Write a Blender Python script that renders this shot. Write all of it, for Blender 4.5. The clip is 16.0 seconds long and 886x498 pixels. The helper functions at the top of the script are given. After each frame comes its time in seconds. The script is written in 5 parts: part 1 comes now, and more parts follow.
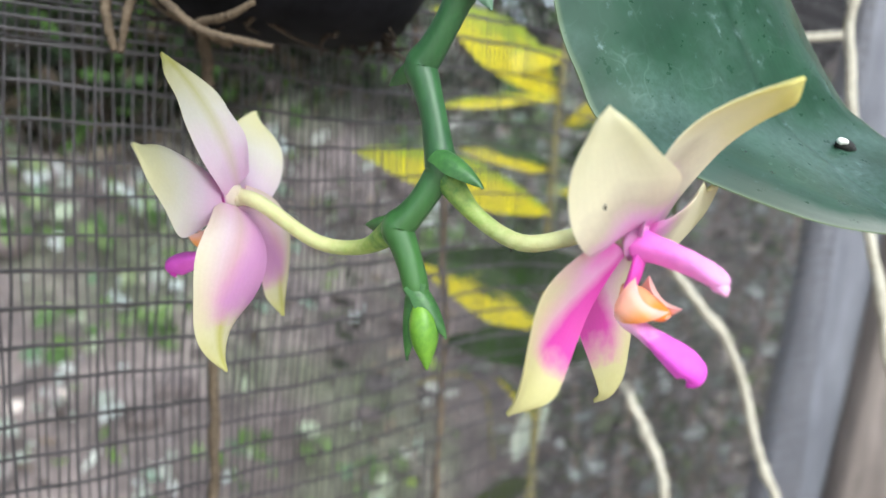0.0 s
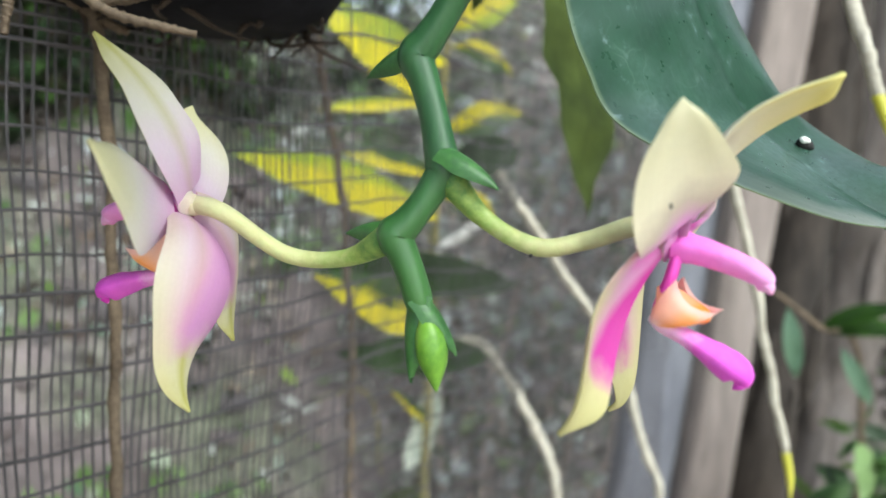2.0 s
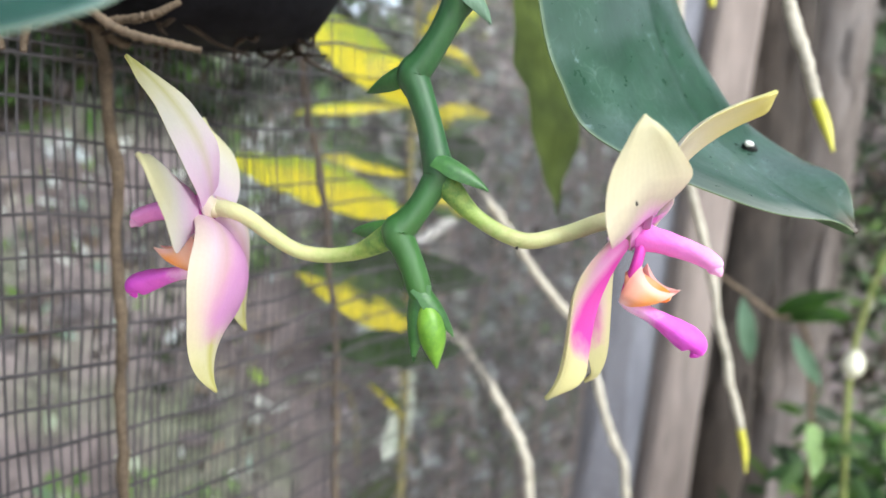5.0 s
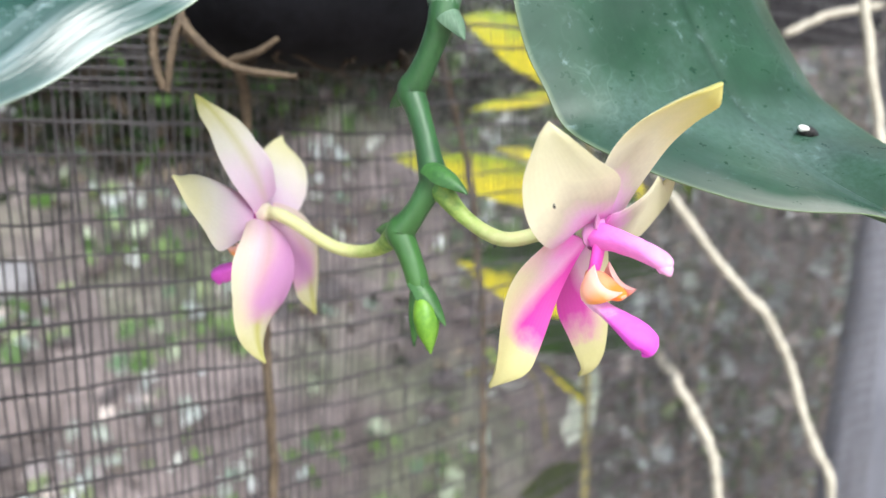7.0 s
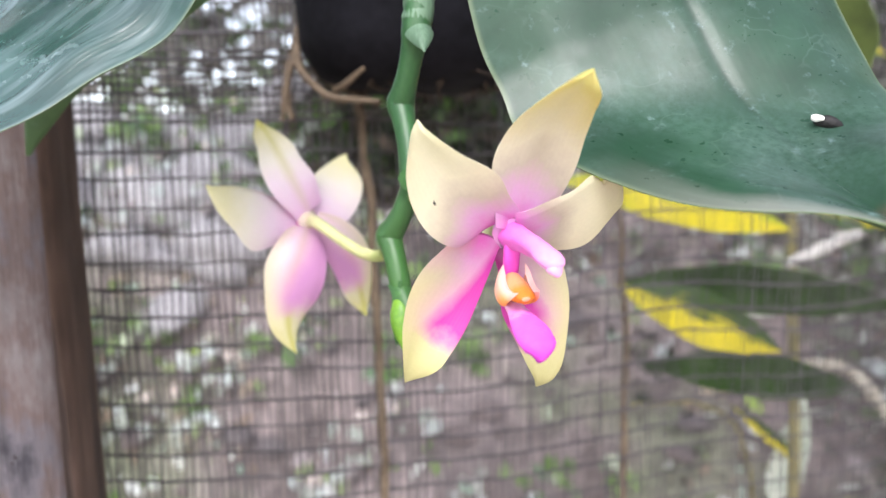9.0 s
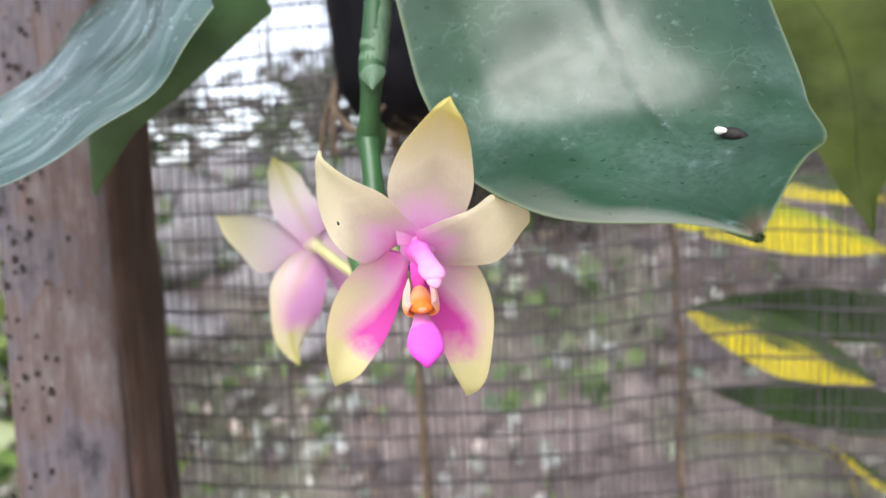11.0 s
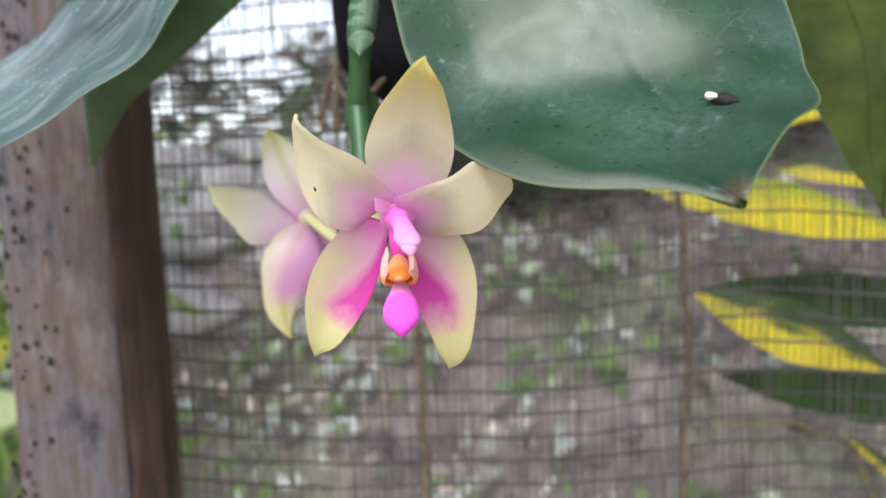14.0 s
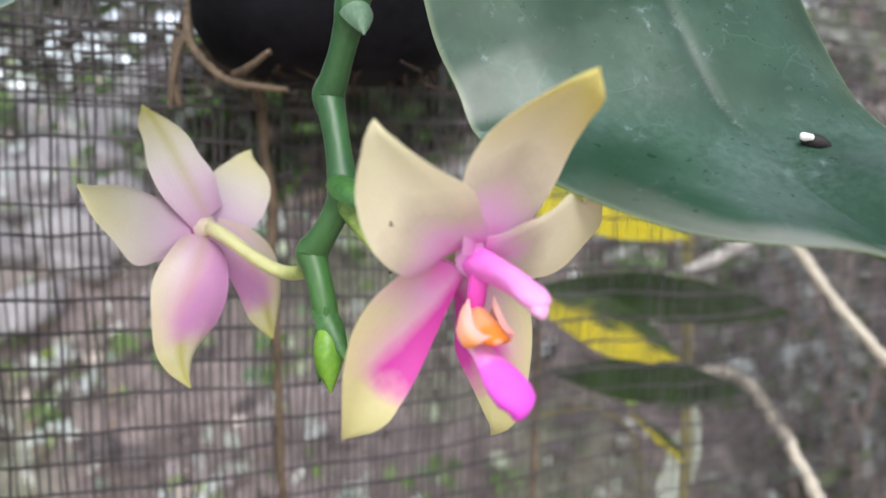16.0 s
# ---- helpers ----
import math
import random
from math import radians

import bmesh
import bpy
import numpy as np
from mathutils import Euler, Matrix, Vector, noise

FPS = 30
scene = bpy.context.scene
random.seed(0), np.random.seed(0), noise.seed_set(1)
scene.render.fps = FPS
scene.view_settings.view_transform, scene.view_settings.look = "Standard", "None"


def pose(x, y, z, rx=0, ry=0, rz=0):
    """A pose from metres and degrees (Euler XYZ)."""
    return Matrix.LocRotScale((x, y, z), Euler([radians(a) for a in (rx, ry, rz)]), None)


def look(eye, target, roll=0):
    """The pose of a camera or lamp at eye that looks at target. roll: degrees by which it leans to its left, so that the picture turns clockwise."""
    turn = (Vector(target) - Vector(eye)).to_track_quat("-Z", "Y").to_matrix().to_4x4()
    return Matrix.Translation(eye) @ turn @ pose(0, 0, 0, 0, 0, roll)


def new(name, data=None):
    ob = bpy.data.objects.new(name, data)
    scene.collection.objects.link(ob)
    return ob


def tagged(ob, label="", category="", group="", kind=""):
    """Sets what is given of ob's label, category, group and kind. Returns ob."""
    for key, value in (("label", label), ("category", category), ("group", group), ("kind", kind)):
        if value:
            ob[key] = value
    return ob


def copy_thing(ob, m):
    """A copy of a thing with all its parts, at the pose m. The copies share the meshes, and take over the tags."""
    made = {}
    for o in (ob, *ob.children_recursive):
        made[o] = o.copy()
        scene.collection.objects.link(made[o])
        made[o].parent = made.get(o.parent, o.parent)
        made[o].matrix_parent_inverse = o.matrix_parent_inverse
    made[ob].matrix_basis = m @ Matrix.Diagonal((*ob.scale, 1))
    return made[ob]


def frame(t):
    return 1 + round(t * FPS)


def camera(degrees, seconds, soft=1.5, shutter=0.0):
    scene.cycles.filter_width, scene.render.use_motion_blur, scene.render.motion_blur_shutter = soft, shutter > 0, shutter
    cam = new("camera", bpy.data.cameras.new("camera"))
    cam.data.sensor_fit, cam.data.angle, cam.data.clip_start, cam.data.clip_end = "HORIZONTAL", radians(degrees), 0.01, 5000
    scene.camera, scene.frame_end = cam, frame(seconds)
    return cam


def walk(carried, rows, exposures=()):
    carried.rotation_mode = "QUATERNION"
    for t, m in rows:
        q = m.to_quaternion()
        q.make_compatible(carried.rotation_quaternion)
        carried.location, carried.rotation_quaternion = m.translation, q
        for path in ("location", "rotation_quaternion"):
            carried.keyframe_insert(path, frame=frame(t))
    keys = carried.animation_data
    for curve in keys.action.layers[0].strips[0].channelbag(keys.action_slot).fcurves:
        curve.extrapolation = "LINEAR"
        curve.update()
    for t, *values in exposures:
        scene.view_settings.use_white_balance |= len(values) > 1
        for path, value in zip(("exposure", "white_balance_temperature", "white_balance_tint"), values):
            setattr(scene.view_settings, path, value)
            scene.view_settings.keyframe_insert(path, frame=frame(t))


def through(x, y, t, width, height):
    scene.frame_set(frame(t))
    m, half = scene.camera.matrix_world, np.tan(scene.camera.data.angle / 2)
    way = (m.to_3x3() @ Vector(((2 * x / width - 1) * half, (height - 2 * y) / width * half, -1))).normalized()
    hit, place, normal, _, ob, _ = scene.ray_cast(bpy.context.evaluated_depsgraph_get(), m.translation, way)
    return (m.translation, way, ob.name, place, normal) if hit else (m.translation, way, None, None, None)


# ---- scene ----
cam = camera(64.71, 16.0)
# seconds, eye x y z in metres, yaw, pitch, roll in degrees
ROWS = [
    (0.0, 0.01858, 0.00132, 1.42706, 3.303, -8.652, 4.073),
    (0.5, 0.00534, 0.00605, 1.42542, -0.991, -8.259, 4.068),
    (1.0, -0.00018, 0.01395, 1.41928, -4.367, -9.082, 3.938),
    (1.5, -0.00264, 0.01523, 1.42227, -7.718, -8.522, 3.523),
    (2.0, -0.00855, 0.01372, 1.42378, -9.841, -7.188, 3.841),
    (2.5, -0.01308, 0.01446, 1.42244, -13.74, -6.261, 4.348),
    (3.0, -0.01832, 0.01135, 1.4228, -14.787, -5.926, 4.311),
    (3.2, -0.02509, 0.01127, 1.4217, -16.795, -5.179, 4.498),
    (5.3, -0.01386, -0.00602, 1.42656, -10.542, -7.589, 2.404),
    (5.5, -0.01103, -0.01015, 1.42835, -7.979, -7.754, 1.926),
    (6.0, -1e-05, -0.01963, 1.42911, -1.132, -7.907, 1.36),
    (6.5, 0.01817, -0.01685, 1.43001, 2.921, -9.304, 1.118),
    (7.0, 0.0336, -0.01547, 1.43078, 8.666, -9.088, 0.013),
    (7.5, 0.05273, -0.01191, 1.43162, 13.827, -8.563, -1.061),
    (8.0, 0.06589, -0.01192, 1.42845, 18.53, -8.109, -0.894),
    (8.5, 0.07747, -0.01065, 1.4272, 24.011, -7.11, -1.207),
    (9.0, 0.09467, 0.00108, 1.42467, 31.875, -6.133, -1.536),
    (9.5, 0.1088, 0.02122, 1.42267, 36.239, -5.955, -2.858),
    (10.0, 0.12061, 0.01653, 1.42667, 40.476, -4.169, -3.188),
    (10.2, 0.12715, 0.01546, 1.42547, 42.142, -3.311, -3.12),
    (12.3, 0.14044, 0.02272, 1.41769, 45.559, -3.391, -3.099),
    (12.5, 0.14211, 0.02263, 1.41705, 46.486, -3.584, -2.656),
    (13.0, 0.1411, 0.02094, 1.41664, 46.275, -4.129, -2.425),
    (13.5, 0.13939, 0.02272, 1.41594, 46.006, -4.4, -2.593),
    (14.0, 0.13832, 0.0251, 1.41744, 45.67, -4.156, -2.55),
    (14.5, 0.13683, 0.02441, 1.42181, 45.685, -3.478, -2.343),
    (15.0, 0.13192, 0.02179, 1.42383, 43.796, -3.432, -2.748),
    (15.5, 0.10609, 0.01876, 1.42217, 33.874, -5.76, -0.598),
    (16.0, 0.07404, 0.01538, 1.42742, 21.988, -6.733, 0.533),
]
walk(cam, [(t, pose(x, y, z, 0, 0, yaw) @ pose(0, 0, 0, 90 + pitch, 0, 0) @ pose(0, 0, 0, 0, 0, roll)) for t, x, y, z, yaw, pitch, roll in ROWS],
     [(0.0, 1.70, 6350, 3), (1.5, 1.65, 6400, 1), (2.0, 1.62, 6400, 0), (3.0, 1.72, 6400, 2), (5.5, 1.84, 6450, 6), (8.5, 1.88, 6550, 11), (9.5, 1.80, 6600, 15),
      (12.5, 1.40, 6750, 10), (13.0, 1.34, 6700, 9), (14.0, 1.41, 6700, 10), (15.0, 1.43, 6650, 13), (15.5, 1.50, 6600, 13), (16.0, 1.43, 6650, 12)])
cam.data.dof.use_dof, cam.data.dof.focus_distance, cam.data.dof.aperture_fstop = True, 0.125, 13.0

# ---- light ----
world = bpy.data.worlds.new("world")
scene.world = world
world.use_nodes = True
wn = world.node_tree.nodes
sky = wn.new("ShaderNodeTexSky")
sky.sky_type, sky.sun_disc, sky.sun_elevation, sky.sun_rotation = "NISHITA", False, radians(46), radians(154)
sky.air_density, sky.dust_density, sky.ozone_density = 1.0, 1.5, 1.0
overcast = wn.new("ShaderNodeHueSaturation")
overcast.inputs["Saturation"].default_value = 0.5
world.node_tree.links.new(sky.outputs[0], overcast.inputs["Color"])
world.node_tree.links.new(overcast.outputs[0], wn["Background"].inputs[0])
wn["Background"].inputs[1].default_value = 0.15
sun = new("sun", bpy.data.lights.new("sun", "SUN"))
sun.data.energy, sun.data.angle, sun.data.color = 0.88, radians(35), (0.97, 0.985, 1.0)
sun.matrix_world = look((1.0, -1.97, 3.83), (0, 0.1, 1.4))


# ---- materials ----
def lin(r, g, b):
    """Linear colour from a 0..255 display colour."""
    return tuple(((c / 255 + 0.055) / 1.055) ** 2.4 if c > 10 else c / 255 / 12.92 for c in (r, g, b)) + (1.0,)


def node(m, kind, **values):
    n = m.node_tree.nodes.new(kind)
    for key, value in values.items():
        if key in n.inputs:
            n.inputs[key].default_value = value
    return n


def ramp(m, source, stops):
    n = m.node_tree.nodes.new("ShaderNodeValToRGB")
    el = n.color_ramp.elements
    while len(el) < len(stops):
        el.new(0.5)
    for e, (p, c) in zip(el, stops):
        e.position, e.color = p, c
    m.node_tree.links.new(source, n.inputs[0])
    return n.outputs[0]


def mixed(m, fac, a, b, how="MIX"):
    n = m.node_tree.nodes.new("ShaderNodeMix")
    n.data_type, n.blend_type = "RGBA", how
    for sock, v in ((n.inputs[0], fac), (n.inputs[6], a), (n.inputs[7], b)):
        if isinstance(v, bpy.types.NodeSocket):
            m.node_tree.links.new(v, sock)
        else:
            sock.default_value = v
    return n.outputs[2]


def math_node(m, op, a, b=0.0, clamp=False):
    n = m.node_tree.nodes.new("ShaderNodeMath")
    n.operation, n.use_clamp = op, clamp
    for sock, v in zip(n.inputs, (a, b)):
        if isinstance(v, bpy.types.NodeSocket):
            m.node_tree.links.new(v, sock)
        else:
            sock.default_value = v
    return n.outputs[0]


def noise_at(m, scale, detail=4.0, rough=0.6, stretch=(1, 1, 1)):
    co = node(m, "ShaderNodeTexCoord")
    mp = node(m, "ShaderNodeMapping")
    mp.inputs["Scale"].default_value = stretch
    n = node(m, "ShaderNodeTexNoise", Scale=scale, Detail=detail, Roughness=rough)
    m.node_tree.links.new(co.outputs["Object"], mp.inputs[0])
    m.node_tree.links.new(mp.outputs[0], n.inputs["Vector"])
    return n.outputs[0]


def material(name, rough=0.6, metal=0.0):
    m = bpy.data.materials.new(name)
    m.use_nodes = True
    b = m.node_tree.nodes["Principled BSDF"]
    b.inputs["Roughness"].default_value, b.inputs["Metallic"].default_value = rough, metal
    return m, b


def put(m, b, colour, bump=None, strength=0.3, distance=0.0005):
    if isinstance(colour, bpy.types.NodeSocket):
        m.node_tree.links.new(colour, b.inputs["Base Color"])
    else:
        b.inputs["Base Color"].default_value = colour
    if bump is not None:
        n = node(m, "ShaderNodeBump", Strength=strength, Distance=distance)
        m.node_tree.links.new(bump, n.inputs["Height"])
        m.node_tree.links.new(n.outputs[0], b.inputs["Normal"])
    return m


def speckled(name, dark, light, scale, rough=0.7, bump=0.4, distance=0.001, stretch=(1, 1, 1), fine=6.0):
    """Two colours at two scales of grain, with relief."""
    m, b = material(name, rough)
    coarse, grain = noise_at(m, scale, 5, 0.6, stretch), noise_at(m, scale * fine, 4, 0.6, stretch)
    both = math_node(m, "ADD", math_node(m, "MULTIPLY", coarse, 0.65), math_node(m, "MULTIPLY", grain, 0.35))
    return put(m, b, ramp(m, both, [(0.36, dark), (0.64, light)]), both, bump, distance)


def thin(m, b, colour, amount):
    """Lets some light through a thin leaf or petal."""
    t = node(m, "ShaderNodeBsdfTranslucent")
    if isinstance(colour, bpy.types.NodeSocket):
        m.node_tree.links.new(colour, t.inputs[0])
    else:
        t.inputs[0].default_value = colour
    mix = node(m, "ShaderNodeMixShader")
    mix.inputs[0].default_value = amount
    out = m.node_tree.nodes["Material Output"]
    m.node_tree.links.new(b.outputs[0], mix.inputs[1])
    m.node_tree.links.new(t.outputs[0], mix.inputs[2])
    m.node_tree.links.new(mix.outputs[0], out.inputs[0])


def blade_uv(m):
    """u: 0 and 1 at the edges, v: 0 at the base, 1 at the tip."""
    uv = node(m, "ShaderNodeUVMap")
    sep = node(m, "ShaderNodeSeparateXYZ")
    m.node_tree.links.new(uv.outputs[0], sep.inputs[0])
    return sep.outputs[0], sep.outputs[1]


CREAM, GREENISH, PINK, MAGENTA = lin(234, 227, 200), lin(223, 215, 152), lin(222, 172, 212), lin(200, 54, 160)


def petal_material(name, pink_end, keel=0.0, heart="", pale=False, apex=GREENISH):
    """Cream with a greenish tip, pink at the base; heart: the edge on which a magenta flame lies."""
    m, b = material(name, 0.45)
    u, v = blade_uv(m)
    wob = math_node(m, "MULTIPLY", math_node(m, "SUBTRACT", noise_at(m, 220, 3), 0.5), 0.22)
    vv = math_node(m, "ADD", v, wob)
    stops = [(0.02, lin(230, 118, 206)), (pink_end * 0.55, PINK), (pink_end, lin(207, 196, 178)), (min(pink_end + 0.18, 0.8), CREAM if not heart else lin(208, 200, 160)), (0.82, [(a + b) / 2 for a, b in zip(CREAM if not heart else apex, apex)]), (1.0, apex)]
    if pale:
        stops = [(0.0, lin(222, 182, 216)), (pink_end * 0.7, lin(222, 204, 218)), (pink_end + 0.12, lin(218, 213, 204)), (0.78, lin(212, 208, 172)), (1.0, lin(212, 208, 160) if not keel else lin(180, 178, 96))]
    mid = math_node(m, "ABSOLUTE", math_node(m, "SUBTRACT", u, 0.5))
    vv = math_node(m, "ADD", vv, math_node(m, "MULTIPLY", mid, 0.0 if heart or pale else 0.34))
    col = ramp(m, vv, stops)
    if keel:
        k = math_node(m, "SUBTRACT", 1.0, math_node(m, "MULTIPLY", mid, 5.5), True)
        k = math_node(m, "MULTIPLY", k, math_node(m, "ADD", 0.35, math_node(m, "MULTIPLY", v, 0.9), True))
        col = mixed(m, math_node(m, "MULTIPLY", k, keel), col, lin(184, 180, 92))
    if heart:
        side = u if heart == "right" else math_node(m, "SUBTRACT", 1.0, u)
        side = math_node(m, "ADD", side, math_node(m, "MULTIPLY", wob, 0.6))
        # the flame widens away from the base and ends short of the tip
        near = math_node(m, "SUBTRACT", 0.84, math_node(m, "MULTIPLY", v, 0.98))
        a = math_node(m, "MULTIPLY", math_node(m, "SUBTRACT", side, near), 4.2, True)
        c = math_node(m, "MULTIPLY", math_node(m, "SUBTRACT", 0.74, vv), 5.5, True)
        halo = math_node(m, "MULTIPLY", math_node(m, "SUBTRACT", side, math_node(m, "SUBTRACT", near, 0.34)), 2.4, True)
        col = mixed(m, math_node(m, "MULTIPLY", math_node(m, "MULTIPLY", halo, c), 0.7), col, lin(214, 150, 196))
        col = mixed(m, math_node(m, "MULTIPLY", a, c), col, MAGENTA if not pale else lin(206, 150, 200))
        rim = math_node(m, "MULTIPLY", math_node(m, "SUBTRACT", 0.42, side), 3.0, True)
        col = mixed(m, math_node(m, "MULTIPLY", rim, 0.5), col, lin(204, 197, 146))
    vein = math_node(m, "SINE", math_node(m, "MULTIPLY", u, 95.0))
    col = mixed(m, math_node(m, "MULTIPLY", math_node(m, "ADD", vein, 1.0), 0.012), col, lin(180, 150, 120))
    grain = noise_at(m, 1600, 3)
    col = mixed(m, 0.06, col, ramp(m, grain, [(0.3, (0.35, 0.3, 0.3, 1)), (0.7, (1, 1, 1, 1))]), "MULTIPLY")
    put(m, b, col, math_node(m, "ADD", math_node(m, "MULTIPLY", vein, 0.12), grain), 0.2, 0.0002)
    b.inputs["Subsurface Weight"].default_value = 0.12
    b.inputs["Subsurface Radius"].default_value = (0.002, 0.0018, 0.0015)
    thin(m, b, col, 0.34)
    return m


def flesh(name, stops, rough=0.68, scale=500):
    """Fleshy flower part, coloured along its length."""
    m, b = material(name, rough)
    u, v = blade_uv(m)
    wob = math_node(m, "MULTIPLY", math_node(m, "SUBTRACT", noise_at(m, scale, 3), 0.5), 0.25)
    col = ramp(m, math_node(m, "ADD", v, wob), stops)
    col = mixed(m, 0.28, col, ramp(m, noise_at(m, 420, 4), [(0.3, (0.62, 0.5, 0.6, 1)), (0.7, (1, 1, 1, 1))]), "MULTIPLY")
    put(m, b, col, math_node(m, "ADD", noise_at(m, 1500, 3), noise_at(m, 380, 2)), 0.35, 0.0004)
    b.inputs["Subsurface Weight"].default_value = 0.2
    b.inputs["Subsurface Radius"].default_value = (0.003, 0.0015, 0.0015)
    b.inputs["Specular IOR Level"].default_value = 0.3
    return m


def leaf_material(name, dark, light, rough=0.32, bloom=0.25, through=0.08, scale=60, worn=False, streak=0.0, coat=0.0):
    m, b = material(name, rough)
    u, v = blade_uv(m)
    n1, n2 = noise_at(m, scale, 5), noise_at(m, scale * 7, 4)
    col = ramp(m, n1, [(0.3, dark), (0.7, light)])
    mid = math_node(m, "ABSOLUTE", math_node(m, "SUBTRACT", u, 0.5))
    rib = math_node(m, "SUBTRACT", 1.0, math_node(m, "MULTIPLY", mid, 45.0), True)
    col = mixed(m, math_node(m, "MULTIPLY", rib, 0.8), col, dark)
    lines = math_node(m, "SINE", math_node(m, "MULTIPLY", u, 260.0))
    col = mixed(m, math_node(m, "MULTIPLY", math_node(m, "ADD", lines, 1.0), 0.012), col, light)
    # dried water marks and lime
    patch = ramp(m, noise_at(m, scale * 2.3, 6, 0.7), [(0.52, (0, 0, 0, 1)), (0.68, (1, 1, 1, 1))])
    specks = ramp(m, n2, [(0.56, (0, 0, 0, 1)), (0.74, (1, 1, 1, 1))])
    dust = math_node(m, "MULTIPLY", math_node(m, "MULTIPLY", patch, specks), bloom)
    col = mixed(m, dust, col, lin(140, 164, 166))
    edge = math_node(m, "MULTIPLY", math_node(m, "SUBTRACT", mid, 0.487), 60.0, True)
    col = mixed(m, math_node(m, "MULTIPLY", edge, 0.5), col, lin(140, 152, 116))
    if worn:
        low = math_node(m, "MULTIPLY", math_node(m, "SUBTRACT", 0.10, math_node(m, "ADD", u, math_node(m, "MULTIPLY", math_node(m, "SUBTRACT", n1, 0.5), 0.16))), 14.0, True)
        low = math_node(m, "MULTIPLY", low, math_node(m, "MULTIPLY", math_node(m, "SUBTRACT", v, 0.55), 5.0, True))
        col = mixed(m, math_node(m, "MULTIPLY", low, 0.6), col, lin(140, 142, 134))
        tip = math_node(m, "MULTIPLY", math_node(m, "SUBTRACT", math_node(m, "ADD", v, math_node(m, "MULTIPLY", math_node(m, "SUBTRACT", n1, 0.5), 0.1)), 0.93), 22.0, True)
        col = mixed(m, math_node(m, "MULTIPLY", tip, 0.8), col, lin(84, 70, 58))
        # thin pale rings left by dried drops
        vor = node(m, "ShaderNodeTexVoronoi", Scale=110.0)
        vor.feature = "DISTANCE_TO_EDGE"
        co = node(m, "ShaderNodeTexCoord")
        wobble = node(m, "ShaderNodeVectorMath")
        wobble.operation = "ADD"
        m.node_tree.links.new(co.outputs["Object"], wobble.inputs[0])
        nz = node(m, "ShaderNodeTexNoise", Scale=160.0)
        scl = node(m, "ShaderNodeVectorMath")
        scl.operation = "SCALE"
        scl.inputs["Scale"].default_value = 0.010
        m.node_tree.links.new(co.outputs["Object"], nz.inputs["Vector"])
        m.node_tree.links.new(nz.outputs["Color"], scl.inputs[0])
        m.node_tree.links.new(scl.outputs[0], wobble.inputs[1])
        m.node_tree.links.new(wobble.outputs[0], vor.inputs["Vector"])
        ring = math_node(m, "SUBTRACT", 1.0, math_node(m, "MULTIPLY", vor.outputs["Distance"], 24.0), True)
        where = ramp(m, noise_at(m, 55, 3), [(0.50, (0, 0, 0, 1)), (0.62, (1, 1, 1, 1))])
        col = mixed(m, math_node(m, "MULTIPLY", math_node(m, "MULTIPLY", ring, where), 0.07), col, lin(160, 178, 170))
        film = ramp(m, noise_at(m, 26, 4, 0.55), [(0.46, (0, 0, 0, 1)), (0.66, (1, 1, 1, 1))])
        film = math_node(m, "MULTIPLY", film, ramp(m, noise_at(m, 700, 4), [(0.35, (0.3, 0.3, 0.3, 1)), (0.65, (1, 1, 1, 1))]))
        col = mixed(m, math_node(m, "MULTIPLY", film, 0.20), col, lin(134, 158, 156))
    relief = math_node(m, "ADD", math_node(m, "MULTIPLY", lines, 0.02), n1)
    if streak:
        uv = node(m, "ShaderNodeUVMap")
        mp = node(m, "ShaderNodeMapping")
        mp.inputs["Scale"].default_value = (9.0, 1.6, 1.0)
        nz = node(m, "ShaderNodeTexNoise", Scale=1.6, Detail=3.0)
        m.node_tree.links.new(uv.outputs[0], mp.inputs[0])
        m.node_tree.links.new(mp.outputs[0], nz.inputs["Vector"])
        relief = math_node(m, "ADD", relief, math_node(m, "MULTIPLY", nz.outputs[0], streak * 3))
        # strongly streaked leaf: its whitish glare is painted into the colour
        if streak > 0.5:
            glare = math_node(m, "MULTIPLY", math_node(m, "SUBTRACT", nz.outputs[0], 0.47), 4.0, True)
            col = mixed(m, math_node(m, "MULTIPLY", glare, 0.30), col, lin(168, 186, 190))
    b.inputs["Coat IOR"].default_value = 1.7
    b.inputs["Specular IOR Level"].default_value = 0.3 if worn else 0.5
    b.inputs["Coat Weight"].default_value = coat
    b.inputs["Coat Roughness"].default_value = rough * (0.5 if worn else 0.8)
    if worn:
        gloss = ramp(m, noise_at(m, 170, 6, 0.7), [(0.38, (0.25, 0.25, 0.25, 1)), (0.60, (1, 1, 1, 1))])
        m.node_tree.links.new(math_node(m, "MULTIPLY", gloss, coat), b.inputs["Coat Weight"])
    put(m, b, col, relief, 0.22, 0.0005 if worn else 0.0012)
    r = math_node(m, "ADD", math_node(m, "MULTIPLY", n2, 0.22), rough - 0.1)
    m.node_tree.links.new(math_node(m, "ADD", r, math_node(m, "MULTIPLY", dust, 0.4)), b.inputs["Roughness"])
    thin(m, b, col, through)
    return m


